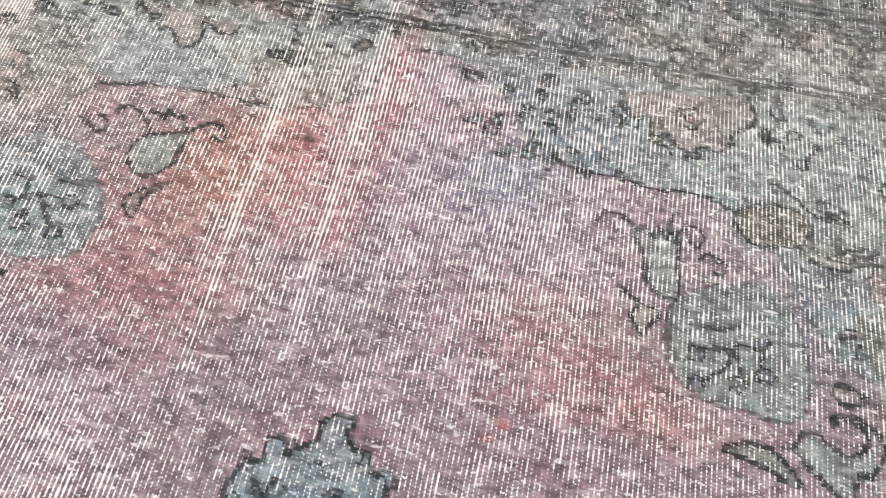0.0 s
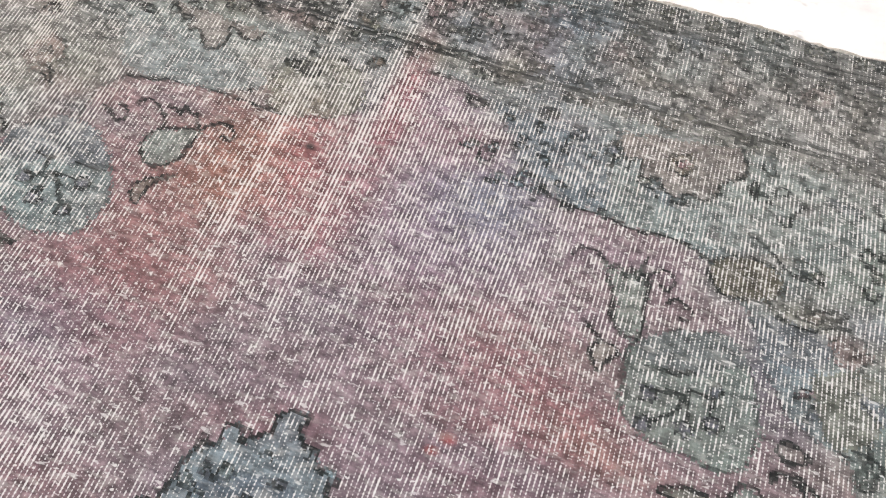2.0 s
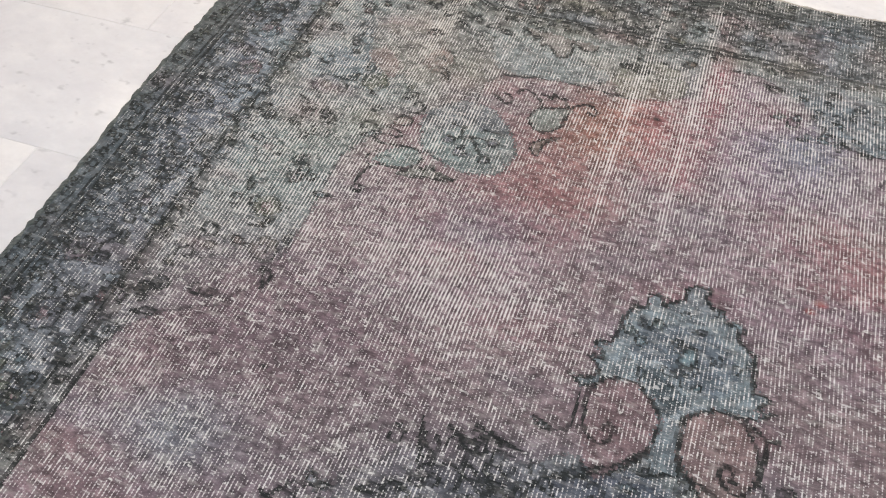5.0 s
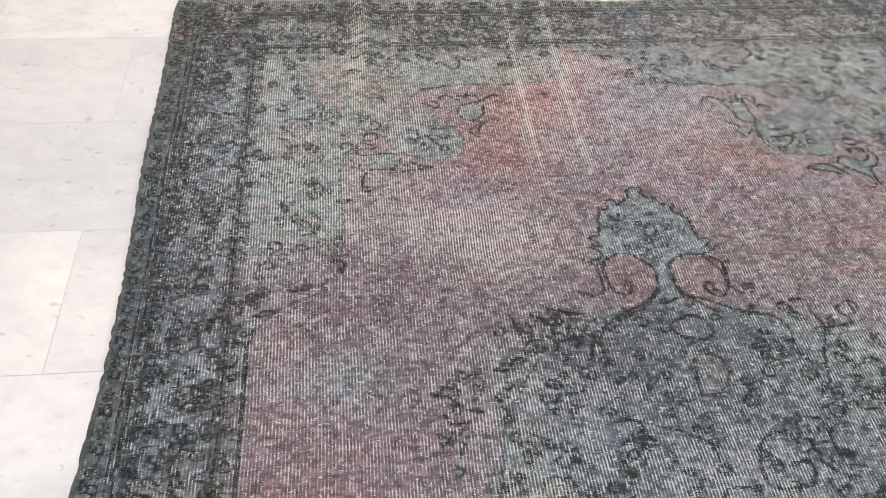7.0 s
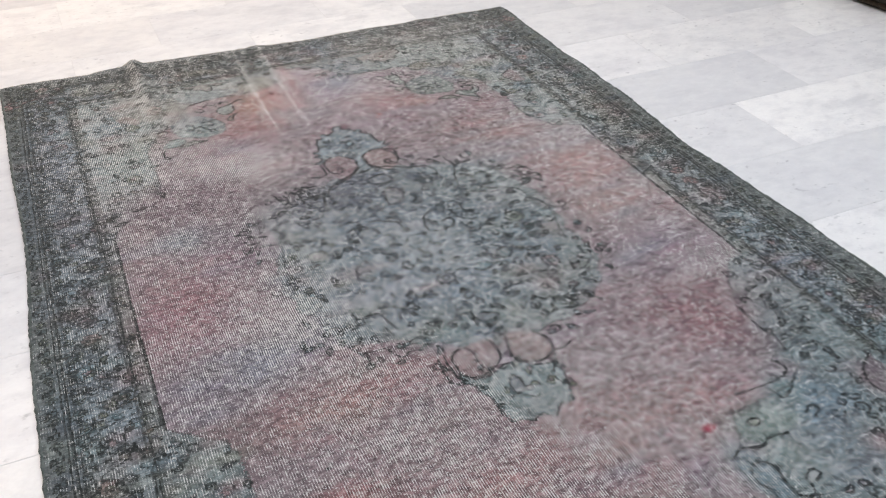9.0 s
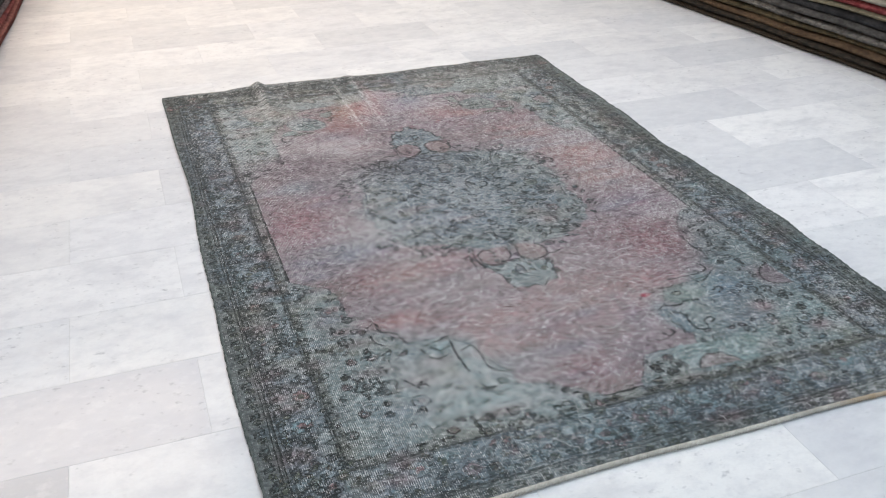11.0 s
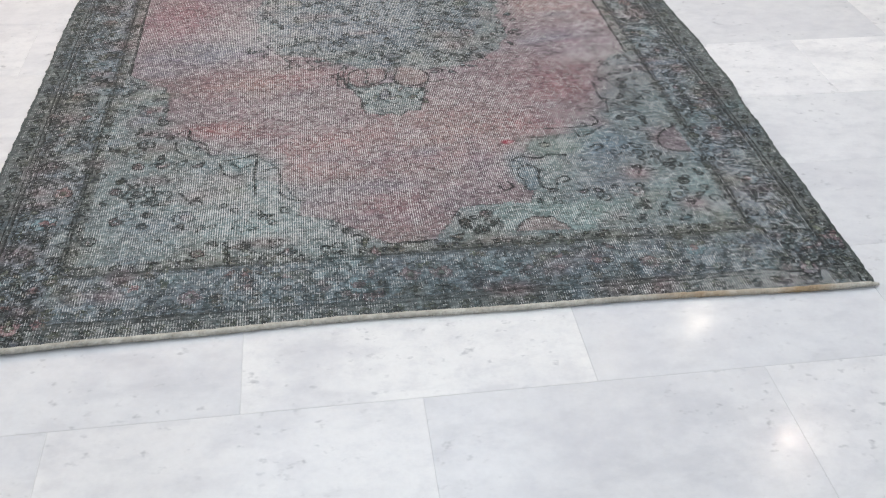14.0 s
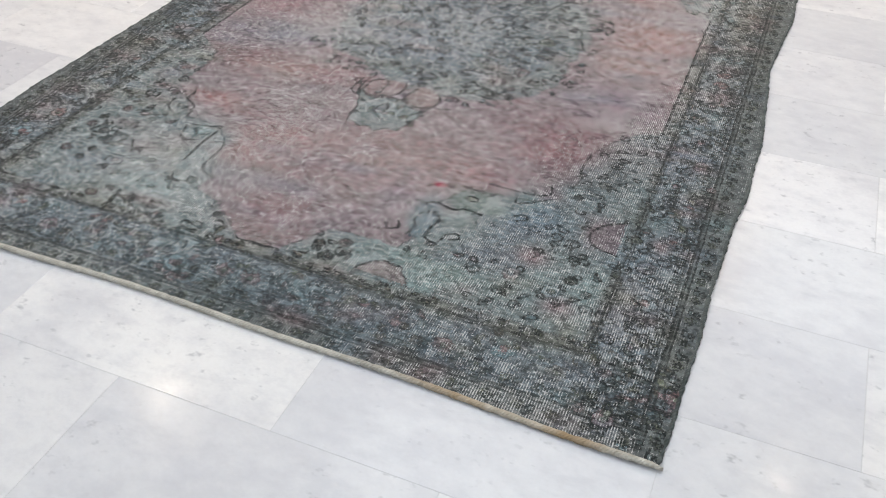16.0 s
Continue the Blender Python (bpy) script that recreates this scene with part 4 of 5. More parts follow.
# lower pendant
shape([(0.782, 0.955), (0.803, 0.966), (0.869, 0.974), (0.876, 0.948), (0.873, 0.915), (0.855, 0.895), (0.829, 0.881), (0.797, 0.881), (0.779, 0.894), (0.774, 0.924)], (0.225, 0.155, 0.155), 0, 1.0, amount=1.0)
shape([(0.908, 0.964), (0.902, 0.936), (0.893, 0.906), (0.902, 0.887), (0.926, 0.872), (0.959, 0.872), (0.982, 0.891), (0.986, 0.924), (0.97, 0.951), (0.938, 0.966)], (0.225, 0.160, 0.150), 0, 1.0, amount=1.0)
fill(np.array([(0.774, 0.906), (0.795, 0.875), (0.831, 0.872), (0.868, 0.888), (0.895, 0.886), (0.927, 0.862), (0.968, 0.853), (0.966, 0.817), (0.954, 0.779), (0.944, 0.745), (0.914, 0.745), (0.891, 0.72), (0.872, 0.741), (0.847, 0.729), (0.83, 0.742), (0.807, 0.743), (0.801, 0.778), (0.803, 0.813), (0.789, 0.838), (0.788, 0.857), (0.769, 0.873)]), (0.160, 0.195, 0.192))
draw(np.array([(0.774, 0.906), (0.795, 0.875), (0.831, 0.872), (0.868, 0.888), (0.895, 0.886), (0.927, 0.862), (0.968, 0.853), (0.966, 0.817), (0.954, 0.779), (0.944, 0.745), (0.914, 0.745), (0.891, 0.72), (0.872, 0.741), (0.847, 0.729), (0.83, 0.742), (0.807, 0.743), (0.801, 0.778), (0.803, 0.813), (0.789, 0.838), (0.788, 0.857), (0.769, 0.873), (0.774, 0.906)]), 0.0042, 0.8)
scatter(0.80, 0.78, 0.97, 0.90, 26, lambda x, y: True, (SLATE, TEAL, OLIVE, (0.20, 0.165, 0.165)), 0.012, 0.0036)
curve([(0.823, 0.92), (0.828, 0.943), (0.818, 0.963), (0.801, 0.967), (0.782, 0.955), (0.774, 0.924), (0.779, 0.894), (0.797, 0.881), (0.829, 0.881), (0.855, 0.895), (0.873, 0.915), (0.876, 0.948), (0.869, 0.974)], 0.005, 1.0)
curve([(0.908, 0.964), (0.902, 0.936), (0.893, 0.906), (0.902, 0.887), (0.926, 0.872), (0.959, 0.872), (0.982, 0.891), (0.986, 0.924), (0.97, 0.951)], 0.005, 1.0)
curve([(0.976, 0.883), (1.006, 0.884), (1.024, 0.891)], 0.005, 1.0)
curve([(0.766, 0.961), (0.764, 0.928), (0.765, 0.896), (0.778, 0.876)], 0.005, 1.0)
curve([(0.751, 0.955), (0.746, 0.894), (0.761, 0.872)], 0.005, 1.0)
curve([(0.99, 0.918), (0.972, 0.863), (0.948, 0.83)], 0.005, 1.0)
shape([(0.854, 0.841), (0.87, 0.855), (0.877, 0.83), (0.865, 0.807), (0.852, 0.809)], SLATE, 0.0046, 1.0, amount=1.0)
# corner palmettes of the near end
shape([(1.069, 0.335), (1.137, 0.327), (1.216, 0.317), (1.258, 0.288), (1.249, 0.228), (1.205, 0.231), (1.176, 0.267), (1.133, 0.283), (1.097, 0.263), (1.068, 0.247)], (0.215, 0.275, 0.262), 0, 0, amount=0.8)
motif([(1.086, 0.238), (1.101, 0.261), (1.115, 0.274), (1.133, 0.283), (1.155, 0.277), (1.171, 0.276), (1.18, 0.258), (1.195, 0.245), (1.202, 0.228)], (0.225, 0.185, 0.175), 0.004, 0.8)
shape([(1.177, 0.535), (1.194, 0.574), (1.239, 0.576), (1.281, 0.563), (1.302, 0.529), (1.255, 0.51), (1.204, 0.502)], (0.180, 0.225, 0.205), 0, 1.0, amount=1.0)
shape([(1.135, 0.381), (1.14, 0.415), (1.133, 0.439), (1.139, 0.463), (1.164, 0.471), (1.179, 0.451), (1.171, 0.414), (1.161, 0.38)], (0.135, 0.175, 0.192), 0, 1.0, amount=1.0)
motif([(1.556, 0.606), (1.52, 0.587), (1.495, 0.552), (1.496, 0.52), (1.517, 0.499), (1.559, 0.489)], (0.205, 0.150, 0.160), 0.005, 1.0)
curve([(1.412, 0.849), (1.411, 0.77), (1.419, 0.732)], 0.0052, 1.0)
curve([(1.135, 0.381), (1.14, 0.415), (1.13, 0.435), (1.137, 0.465), (1.164, 0.474), (1.18, 0.453), (1.172, 0.413), (1.178, 0.384), (1.201, 0.377), (1.21, 0.396)], 0.0052, 1.0)
curve([(1.08, 0.399), (1.091, 0.383), (1.11, 0.394), (1.104, 0.415)], 0.0052, 1.0)
curve([(1.211, 0.411), (1.231, 0.422), (1.242, 0.41), (1.225, 0.399)], 0.0052, 1.0)
curve([(1.13, 0.5), (1.156, 0.511), (1.192, 0.501), (1.218, 0.512), (1.257, 0.506)], 0.0052, 1.0)
curve([(1.321, 0.533), (1.342, 0.545), (1.353, 0.531), (1.334, 0.519)], 0.0052, 1.0)
curve([(1.232, 0.626), (1.284, 0.623), (1.349, 0.627), (1.374, 0.649), (1.364, 0.676)], 0.0052, 1.0)
curve([(1.307, 0.606), (1.311, 0.583), (1.333, 0.589), (1.368, 0.615)], 0.0052, 1.0)
shape([(1.205, 0.556), (1.219, 0.564), (1.231, 0.554), (1.217, 0.544)], OLIVE, 0.0046, 1.0, amount=1.0)
shape([(0.549, 0.466), (0.584, 0.472), (0.599, 0.432), (0.571, 0.39), (0.547, 0.404)], (0.185, 0.235, 0.235), 0, 1.0, amount=1.0)
curve([(0.359, 0.693), (0.386, 0.708), (0.39, 0.665), (0.424, 0.645), (0.436, 0.6)], 0.005, 1.0)
curve([(0.389, 0.598), (0.365, 0.618), (0.356, 0.652)], 0.005, 1.0)
curve([(0.472, 0.567), (0.515, 0.574), (0.547, 0.584), (0.545, 0.542), (0.542, 0.467), (0.546, 0.428)], 0.005, 1.0)
curve([(0.562, 0.514), (0.592, 0.526), (0.601, 0.476), (0.599, 0.432), (0.616, 0.405), (0.652, 0.394)], 0.005, 1.0)
curve([(0.464, 0.558), (0.474, 0.518), (0.495, 0.501), (0.523, 0.511)], 0.005, 1.0)
curve([(0.491, 0.553), (0.51, 0.534), (0.536, 0.544)], 0.005, 1.0)
curve([(0.387, 0.448), (0.404, 0.422), (0.438, 0.434)], 0.005, 1.0)
curve([(0.252, 0.522), (0.277, 0.481), (0.263, 0.448)], 0.005, 1.0)
# stray sprigs on the field
curve([(0.483, 1.564), (0.503, 1.564), (0.516, 1.552), (0.527, 1.538), (0.551, 1.533)], 0.0048, 1.0)
curve([(0.496, 1.531), (0.508, 1.511), (0.525, 1.516), (0.515, 1.498)], 0.0048, 1.0)
curve([(0.676, 1.714), (0.698, 1.718), (0.712, 1.703)], 0.0048, 1.0)
curve([(0.62, 1.694), (0.631, 1.664), (0.647, 1.675), (0.64, 1.693)], 0.0048, 1.0)
curve([(0.707, 1.694), (0.707, 1.665), (0.742, 1.659), (0.722, 1.607)], 0.0048, 1.0)
curve([(1.264, 1.572), (1.284, 1.561), (1.289, 1.538)], 0.0048, 1.0)
curve([(1.277, 1.512), (1.3, 1.508), (1.281, 1.489)], 0.0048, 1.0)


def soft_noise(h, w, cells, seed, octaves=3):
    """Smooth value noise between 0 and 1 on an h by w grid; cells across its height."""
    r, out, amp, total = np.random.RandomState(seed), np.zeros((h, w)), 1.0, 0.0
    for o in range(octaves):
        cy = cells * 2 ** o
        cx = max(2, int(cy * w / h))
        g = r.rand(cy + 2, cx + 2)
        y, x = np.linspace(0, cy, h), np.linspace(0, cx, w)
        iy, ix = y.astype(int), x.astype(int)
        fy, fx = y - iy, x - ix
        fy, fx = (fy * fy * (3 - 2 * fy))[:, None], (fx * fx * (3 - 2 * fx))[None]
        a, b = g[iy][:, ix], g[iy][:, ix + 1]
        c, d = g[iy + 1][:, ix], g[iy + 1][:, ix + 1]
        out += amp * ((a * (1 - fx) + b * fx) * (1 - fy) + (c * (1 - fx) + d * fx) * fy)
        total, amp = total + amp, amp * 0.55
    return out / total


# the rug's own grid, with its slightly uneven outline and the small rise at the far end
NU, NV = 800, 1060


def rug_plan(u, v):
    """The rug's uneven outline: where the point u across and v along lies."""
    left = -0.007 * np.exp(-((v - 0.24) / 0.14) ** 2) + 0.015 * np.exp(-((v - 0.66) / 0.14) ** 2) + 0.002 * np.sin(v * 23)
    right = 1.752 + 0.026 * np.clip(v / 0.3, 0, 1) ** 1.5 - 0.018 * np.exp(-((v - 0.56) / 0.09) ** 2) + 0.004 * np.sin(v * 21) + 0.0015 * np.sin(v * 67)
    near = -0.007 + 0.026 * np.sin(np.pi * u ** 0.8) + 0.006 * np.clip((u - 0.6) / 0.4, 0, 1) + 0.002 * np.sin(u * 19)
    far_edge = 2.704 - 0.018 * np.clip((u - 0.3) / 0.25, 0, 1) - 0.010 * u + 0.003 * np.sin(u * 31)
    return left + (right - left) * u, near + (far_edge - near) * v


GU, GV = np.meshgrid(np.linspace(0, 1, NU + 1), np.linspace(0, 1, NV + 1))
VX, VY = rug_plan(GU, GV)
lift = 0.0015 * (soft_noise(NV + 1, NU + 1, 9, 3, 2) - 0.5)
ridge = 0.020 * np.exp(-((VX - 0.415 - 0.03 * (2.67 - VY)) / 0.022) ** 2) * np.clip((VY - 2.15) / 0.5, 0, 1)
ridge += 0.006 * np.exp(-((VX - 0.83) / 0.03) ** 2) * np.clip((VY - 2.35) / 0.3, 0, 1)
edge_in = np.minimum(np.minimum(GU, 1 - GU) * 1.76, np.minimum(GV, 1 - GV) * 2.67)
wavy = 0.006 * np.clip(soft_noise(NV + 1, NU + 1, 14, 8, 2) - 0.45, 0, 1) * np.exp(-edge_in / 0.05) * 2
VZ = 0.0065 + lift + ridge + wavy
# the middle of each cell, where the pattern is taken
U, V = (GU[:-1, :-1] + GU[1:, 1:]) / 2, (GV[:-1, :-1] + GV[1:, 1:]) / 2
RX, RY = rug_plan(U, V)

# take the mirrored pattern on to the grid, a little out of true
dx = 0.004 * (soft_noise(NV, NU, 10, 11) - 0.5) + 0.004 * (soft_noise(NV, NU, 140, 31, 2) - 0.5)
dy = 0.004 * (soft_noise(NV, NU, 10, 12) - 0.5) + 0.004 * (soft_noise(NV, NU, 140, 32, 2) - 0.5)
# one step of the drawing is a knot
sx, sy = (np.floor((RX + dx) / 0.0036) + 0.5) * 0.0036, (np.floor((RY + dy) / 0.0034) + 0.5) * 0.0034
pi, qi = np.clip(sx / STEP, 0, FW - 1).astype(int), np.clip(sy / STEP, 0, FH - 1).astype(int)
dark = ink[qi, pi].astype(np.float64)
# outlines are rubbed fainter along the near end
dark *= np.where((RY < 0.20) & (np.abs(RX - MX) < 0.72), 0.62, 1.0) * np.where((RY > 2.44) & (RX > 0.95), 0.70, 1.0)
# the ground colours run into one another knot by knot
run = np.random.RandomState(17)
bx = 0.008 * (soft_noise(NV, NU, 110, 41, 3) - 0.5) + run.normal(0, 0.0025, RX.shape)
by = 0.007 * (soft_noise(NV, NU, 150, 42, 3) - 0.5) + run.normal(0, 0.0018, RX.shape)
pi = np.clip((sx + bx) / STEP, 0, FW - 1).astype(int)
qi = np.clip((sy + by) / STEP, 0, FH - 1).astype(int)
dye = ground[qi, pi].astype(np.float64)
hold = keep[qi, pi].astype(np.float64)


def tint(x, y, rx, ry, colour, amount):
    """A cloud of drifted dye."""
    j0, j1 = np.searchsorted(RY[:, NU // 2], (y - 2.4 * ry, y + 2.4 * ry))
    i0, i1 = np.searchsorted(RX[NV // 2], (x - 2.4 * rx, x + 2.4 * rx))
    w = (slice(max(j0 - 8, 0), j1 + 8), slice(max(i0 - 12, 0), i1 + 12))
    u, v = RX[w] - x, RY[w] - y
    rough = 0.65 + 0.7 * cloud[w]
    k = ((1 - hold[w]) * amount * np.clip(np.exp(-((u / rx) ** 2 + (v / ry) ** 2)) * rough, 0, 1))[..., None]
    # dye takes the hue of the cloud but keeps the depth of the pattern
    d = dye[w]
    depth = d.mean(-1, keepdims=True) / np.mean(colour)
    dye[w] = d * (1 - k) + (np.array(colour) * (0.35 + 0.65 * np.clip(depth, 0.2, 1.6))) * k


cloud = soft_noise(NV, NU, 26, 5, 4)
ORANGE, RED, MAUVE, HAZE, BLUE = (0.265, 0.135, 0.106), (0.255, 0.108, 0.108), (0.215, 0.160, 0.200), (0.170, 0.192, 0.232), (0.105, 0.155, 0.220)
for args in ((0.70, 2.24, 0.08, 0.13, ORANGE, 0.9), (0.78, 2.30, 0.06, 0.10, RED, 0.9), (0.66, 2.10, 0.08, 0.07, RED, 0.6), (0.852, 2.40, 0.022, 0.12, RED, 0.7),
             (0.83, 2.20, 0.03, 0.06, RED, 0.6), (0.95, 2.25, 0.10, 0.15, MAUVE, 0.9), (1.00, 2.31, 0.07, 0.07, HAZE, 0.8), (0.93, 2.41, 0.06, 0.05, MAUVE, 0.6),
             (1.13, 2.10, 0.12, 0.05, RED, 0.65), (1.17, 2.06, 0.07, 0.03, ORANGE, 0.7), (1.02, 2.15, 0.09, 0.04, RED, 0.35), (0.98, 2.00, 0.16, 0.07, MAUVE, 0.45)):
    tint(*args)
for args in ((0.58, 1.98, 0.13, 0.09, MAUVE, 0.5), (0.36, 1.62, 0.11, 0.06, HAZE, 0.75), (0.46, 1.76, 0.13, 0.05, MAUVE, 0.7), (0.30, 1.66, 0.06, 0.05, RED, 0.35),
             (0.33, 1.35, 0.10, 0.16, (0.29, 0.155, 0.165), 0.7), (0.45, 1.50, 0.10, 0.08, MAUVE, 0.6), (0.40, 1.10, 0.16, 0.07, HAZE, 0.8), (0.60, 0.93, 0.16, 0.05, RED, 0.5),
             (0.50, 0.90, 0.13, 0.04, ORANGE, 0.45), (0.45, 0.70, 0.12, 0.03, RED, 0.55), (0.62, 0.52, 0.16, 0.10, (0.31, 0.165, 0.15), 0.6), (1.35, 0.82, 0.14, 0.10, RED, 0.7)):
    tint(*args)
for args in ((1.20, 0.66, 0.07, 0.06, RED, 0.55), (0.95, 0.62, 0.22, 0.14, (0.31, 0.185, 0.165), 0.7), (0.85, 0.33, 0.10, 0.08, RED, 0.4), (1.42, 1.10, 0.10, 0.08, MAUVE, 0.8),
             (1.42, 1.50, 0.12, 0.14, (0.30, 0.145, 0.130), 0.85), (1.38, 1.34, 0.09, 0.10, ORANGE, 0.55), (1.28, 1.80, 0.14, 0.08, (0.25, 0.195, 0.17), 0.7), (1.05, 0.50, 0.04, 0.08, MAUVE, 0.6),
             (1.62, 0.92, 0.08, 0.06, BLUE, 0.5), (1.30, 1.10, 0.05, 0.05, HAZE, 0.4), (0.75, 1.55, 0.12, 0.12, (0.115, 0.145, 0.170), 0.8), (0.80, 1.20, 0.14, 0.12, HAZE, 0.5)):
    tint(*args)
for args in ((1.05, 1.35, 0.14, 0.14, (0.13, 0.165, 0.155), 0.5), (0.92, 1.08, 0.10, 0.05, (0.105, 0.13, 0.15), 0.7), (1.38, 0.52, 0.10, 0.10, BLUE, 0.45), (1.45, 0.45, 0.08, 0.06, ROSE, 0.5),
             (0.28, 2.30, 0.06, 0.09, (0.185, 0.235, 0.255), 0.8), (0.45, 2.41, 0.10, 0.06, (0.29, 0.245, 0.215), 0.85), (0.37, 2.40, 0.05, 0.06, (0.33, 0.235, 0.20), 0.6), (0.44, 2.30, 0.06, 0.06, (0.21, 0.20, 0.165), 0.8),
             (0.56, 2.42, 0.07, 0.04, (0.26, 0.27, 0.25), 0.7), (0.30, 2.12, 0.06, 0.06, (0.205, 0.225, 0.195), 0.6), (1.30, 2.40, 0.08, 0.05, (0.255, 0.275, 0.245), 0.6), (1.32, 2.24, 0.04, 0.08, (0.125, 0.135, 0.155), 0.7)):
    tint(*args)
for args in ((1.40, 2.28, 0.06, 0.03, (0.27, 0.19, 0.18), 0.7), (1.47, 2.33, 0.05, 0.03, (0.12, 0.135, 0.16), 0.7), (1.46, 2.22, 0.06, 0.04, (0.20, 0.19, 0.155), 0.7), (0.66, 2.40, 0.05, 0.03, UMBER, 0.6),
             (1.09, 2.38, 0.04, 0.03, UMBER, 0.6), (0.9, 2.60, 0.9, 0.12, (0.205, 0.195, 0.180), 0.55), (1.45, 2.35, 0.16, 0.16, (0.245, 0.240, 0.215), 0.5), (1.02, 2.58, 0.05, 0.06, BLUE, 0.7),
             (1.25, 2.56, 0.14, 0.06, (0.22, 0.185, 0.16), 0.6), (0.62, 2.56, 0.16, 0.06, (0.185, 0.165, 0.13), 0.6), (0.40, 2.58, 0.10, 0.05, (0.21, 0.16, 0.135), 0.5), (0.10, 2.10, 0.05, 0.20, (0.125, 0.145, 0.185), 0.7)):
    tint(*args)
for args in ((0.10, 1.40, 0.05, 0.20, (0.120, 0.150, 0.165), 0.5), (0.09, 0.85, 0.06, 0.12, (0.185, 0.165, 0.135), 0.6), (0.10, 0.55, 0.06, 0.09, (0.20, 0.150, 0.140), 0.5), (1.66, 1.75, 0.08, 0.45, (0.165, 0.150, 0.120), 0.7),
             (1.62, 0.35, 0.07, 0.08, (0.15, 0.125, 0.13), 0.5), (0.9, 0.10, 0.5, 0.06, (0.115, 0.150, 0.158), 0.7), (1.35, 0.19, 0.3, 0.02, (0.135, 0.130, 0.095), 0.6), (0.60, 0.42, 0.10, 0.05, AQUA, 0.6),
             (1.20, 0.31, 0.08, 0.03, (0.24, 0.31, 0.27), 0.8), (1.33, 0.29, 0.08, 0.03, (0.24, 0.31, 0.30), 0.6), (1.52, 0.50, 0.05, 0.16, (0.22, 0.29, 0.285), 0.5), (0.36, 0.66, 0.10, 0.10, TEAL, 0.5)):
    tint(*args)
for args in ((1.40, 2.36, 0.10, 0.08, (0.25, 0.29, 0.24), 0.5), (1.43, 2.13, 0.06, 0.05, OLIVE, 0.4), (1.16, 1.62, 0.10, 0.06, (0.16, 0.20, 0.19), 0.4)):
    tint(*args)

# small uneven spots of dye over the corner pieces, borders and medallion
spot_rng = random.Random(33)
for _ in range(1050):
    x, y = spot_rng.uniform(0.02, 1.74), spot_rng.uniform(0.02, 2.65)
    if abs(x - MX) < 0.668 and abs(y - MY) < 1.118 and not inside(MEDALLION, x, y) and not any(inside(r, x, y) for r in CORNERS):
        tint(x, y, spot_rng.uniform(0.03, 0.08), spot_rng.uniform(0.012, 0.03), spot_rng.choice((PINK, RED, MAUVE, (0.26, 0.205, 0.185), HAZE)), 0.25)
        continue
    tint(x, y, spot_rng.uniform(0.018, 0.05), spot_rng.uniform(0.012, 0.032),
         spot_rng.choice(((0.24, 0.165, 0.165), (0.20, 0.265, 0.265), (0.115, 0.13, 0.145), (0.185, 0.18, 0.145), (0.24, 0.26, 0.24), (0.15, 0.19, 0.215))), spot_rng.uniform(0.40, 0.80))
for args in ((0.52, 0.314, 0.12, 0.04, (0.245, 0.31, 0.31), 0.75), (0.58, 0.53, 0.03, 0.04, AQUA, 0.7), (1.14, 0.48, 0.025, 0.05, (0.14, 0.19, 0.22), 0.8), (1.44, 0.42, 0.06, 0.09, (0.23, 0.295, 0.285), 0.75),
             (1.38, 0.56, 0.05, 0.05, (0.11, 0.15, 0.18), 0.6), (1.27, 0.305, 0.07, 0.025, (0.26, 0.33, 0.31), 0.8), (0.10, 2.0, 0.08, 0.35, (0.118, 0.128, 0.150), 0.6), (0.42, 1.72, 0.20, 0.14, (0.178, 0.132, 0.142), 0.5),
             (0.852, 2.40, 0.018, 0.12, (0.26, 0.11, 0.125), 0.6), (0.70, 0.62, 0.10, 0.04, RED, 0.4), (1.47, 0.66, 0.12, 0.15, (0.120, 0.150, 0.156), 0.6), (0.62, 1.18, 0.12, 0.06, (0.16, 0.185, 0.215), 0.5)):
    tint(*args)
for args in ((0.70, 1.62, 0.14, 0.07, (0.125, 0.150, 0.180), 0.6), (1.12, 1.52, 0.10, 0.08, (0.185, 0.205, 0.180), 0.5), (0.95, 1.30, 0.10, 0.08, (0.165, 0.195, 0.215), 0.5), (1.10, 1.12, 0.08, 0.05, (0.22, 0.185, 0.165), 0.5)):
    tint(*args)

for args in ((0.95, 1.50, 0.24, 0.16, (0.098, 0.124, 0.145), 0.6), (0.66, 2.12, 0.09, 0.08, (0.235, 0.125, 0.120), 0.5), (0.71, 2.27, 0.05, 0.09, (0.25, 0.135, 0.105), 0.5), (0.55, 2.44, 0.16, 0.035, (0.33, 0.36, 0.33), 0.6),
             (0.74, 1.62, 0.16, 0.08, (0.080, 0.098, 0.118), 0.8), (1.00, 1.60, 0.12, 0.07, (0.085, 0.105, 0.110), 0.7), (0.92, 1.09, 0.10, 0.06, (0.085, 0.11, 0.12), 0.6), (0.85, 1.38, 0.20, 0.10, (0.175, 0.205, 0.225), 0.5),
             (1.34, 0.88, 0.17, 0.12, (0.150, 0.080, 0.088), 0.65), (1.50, 0.80, 0.08, 0.14, (0.095, 0.118, 0.118), 0.6), (0.30, 1.30, 0.12, 0.14, (0.235, 0.135, 0.150), 0.5), (1.40, 2.55, 0.34, 0.10, (0.42, 0.395, 0.36), 0.80)):
    tint(*args)
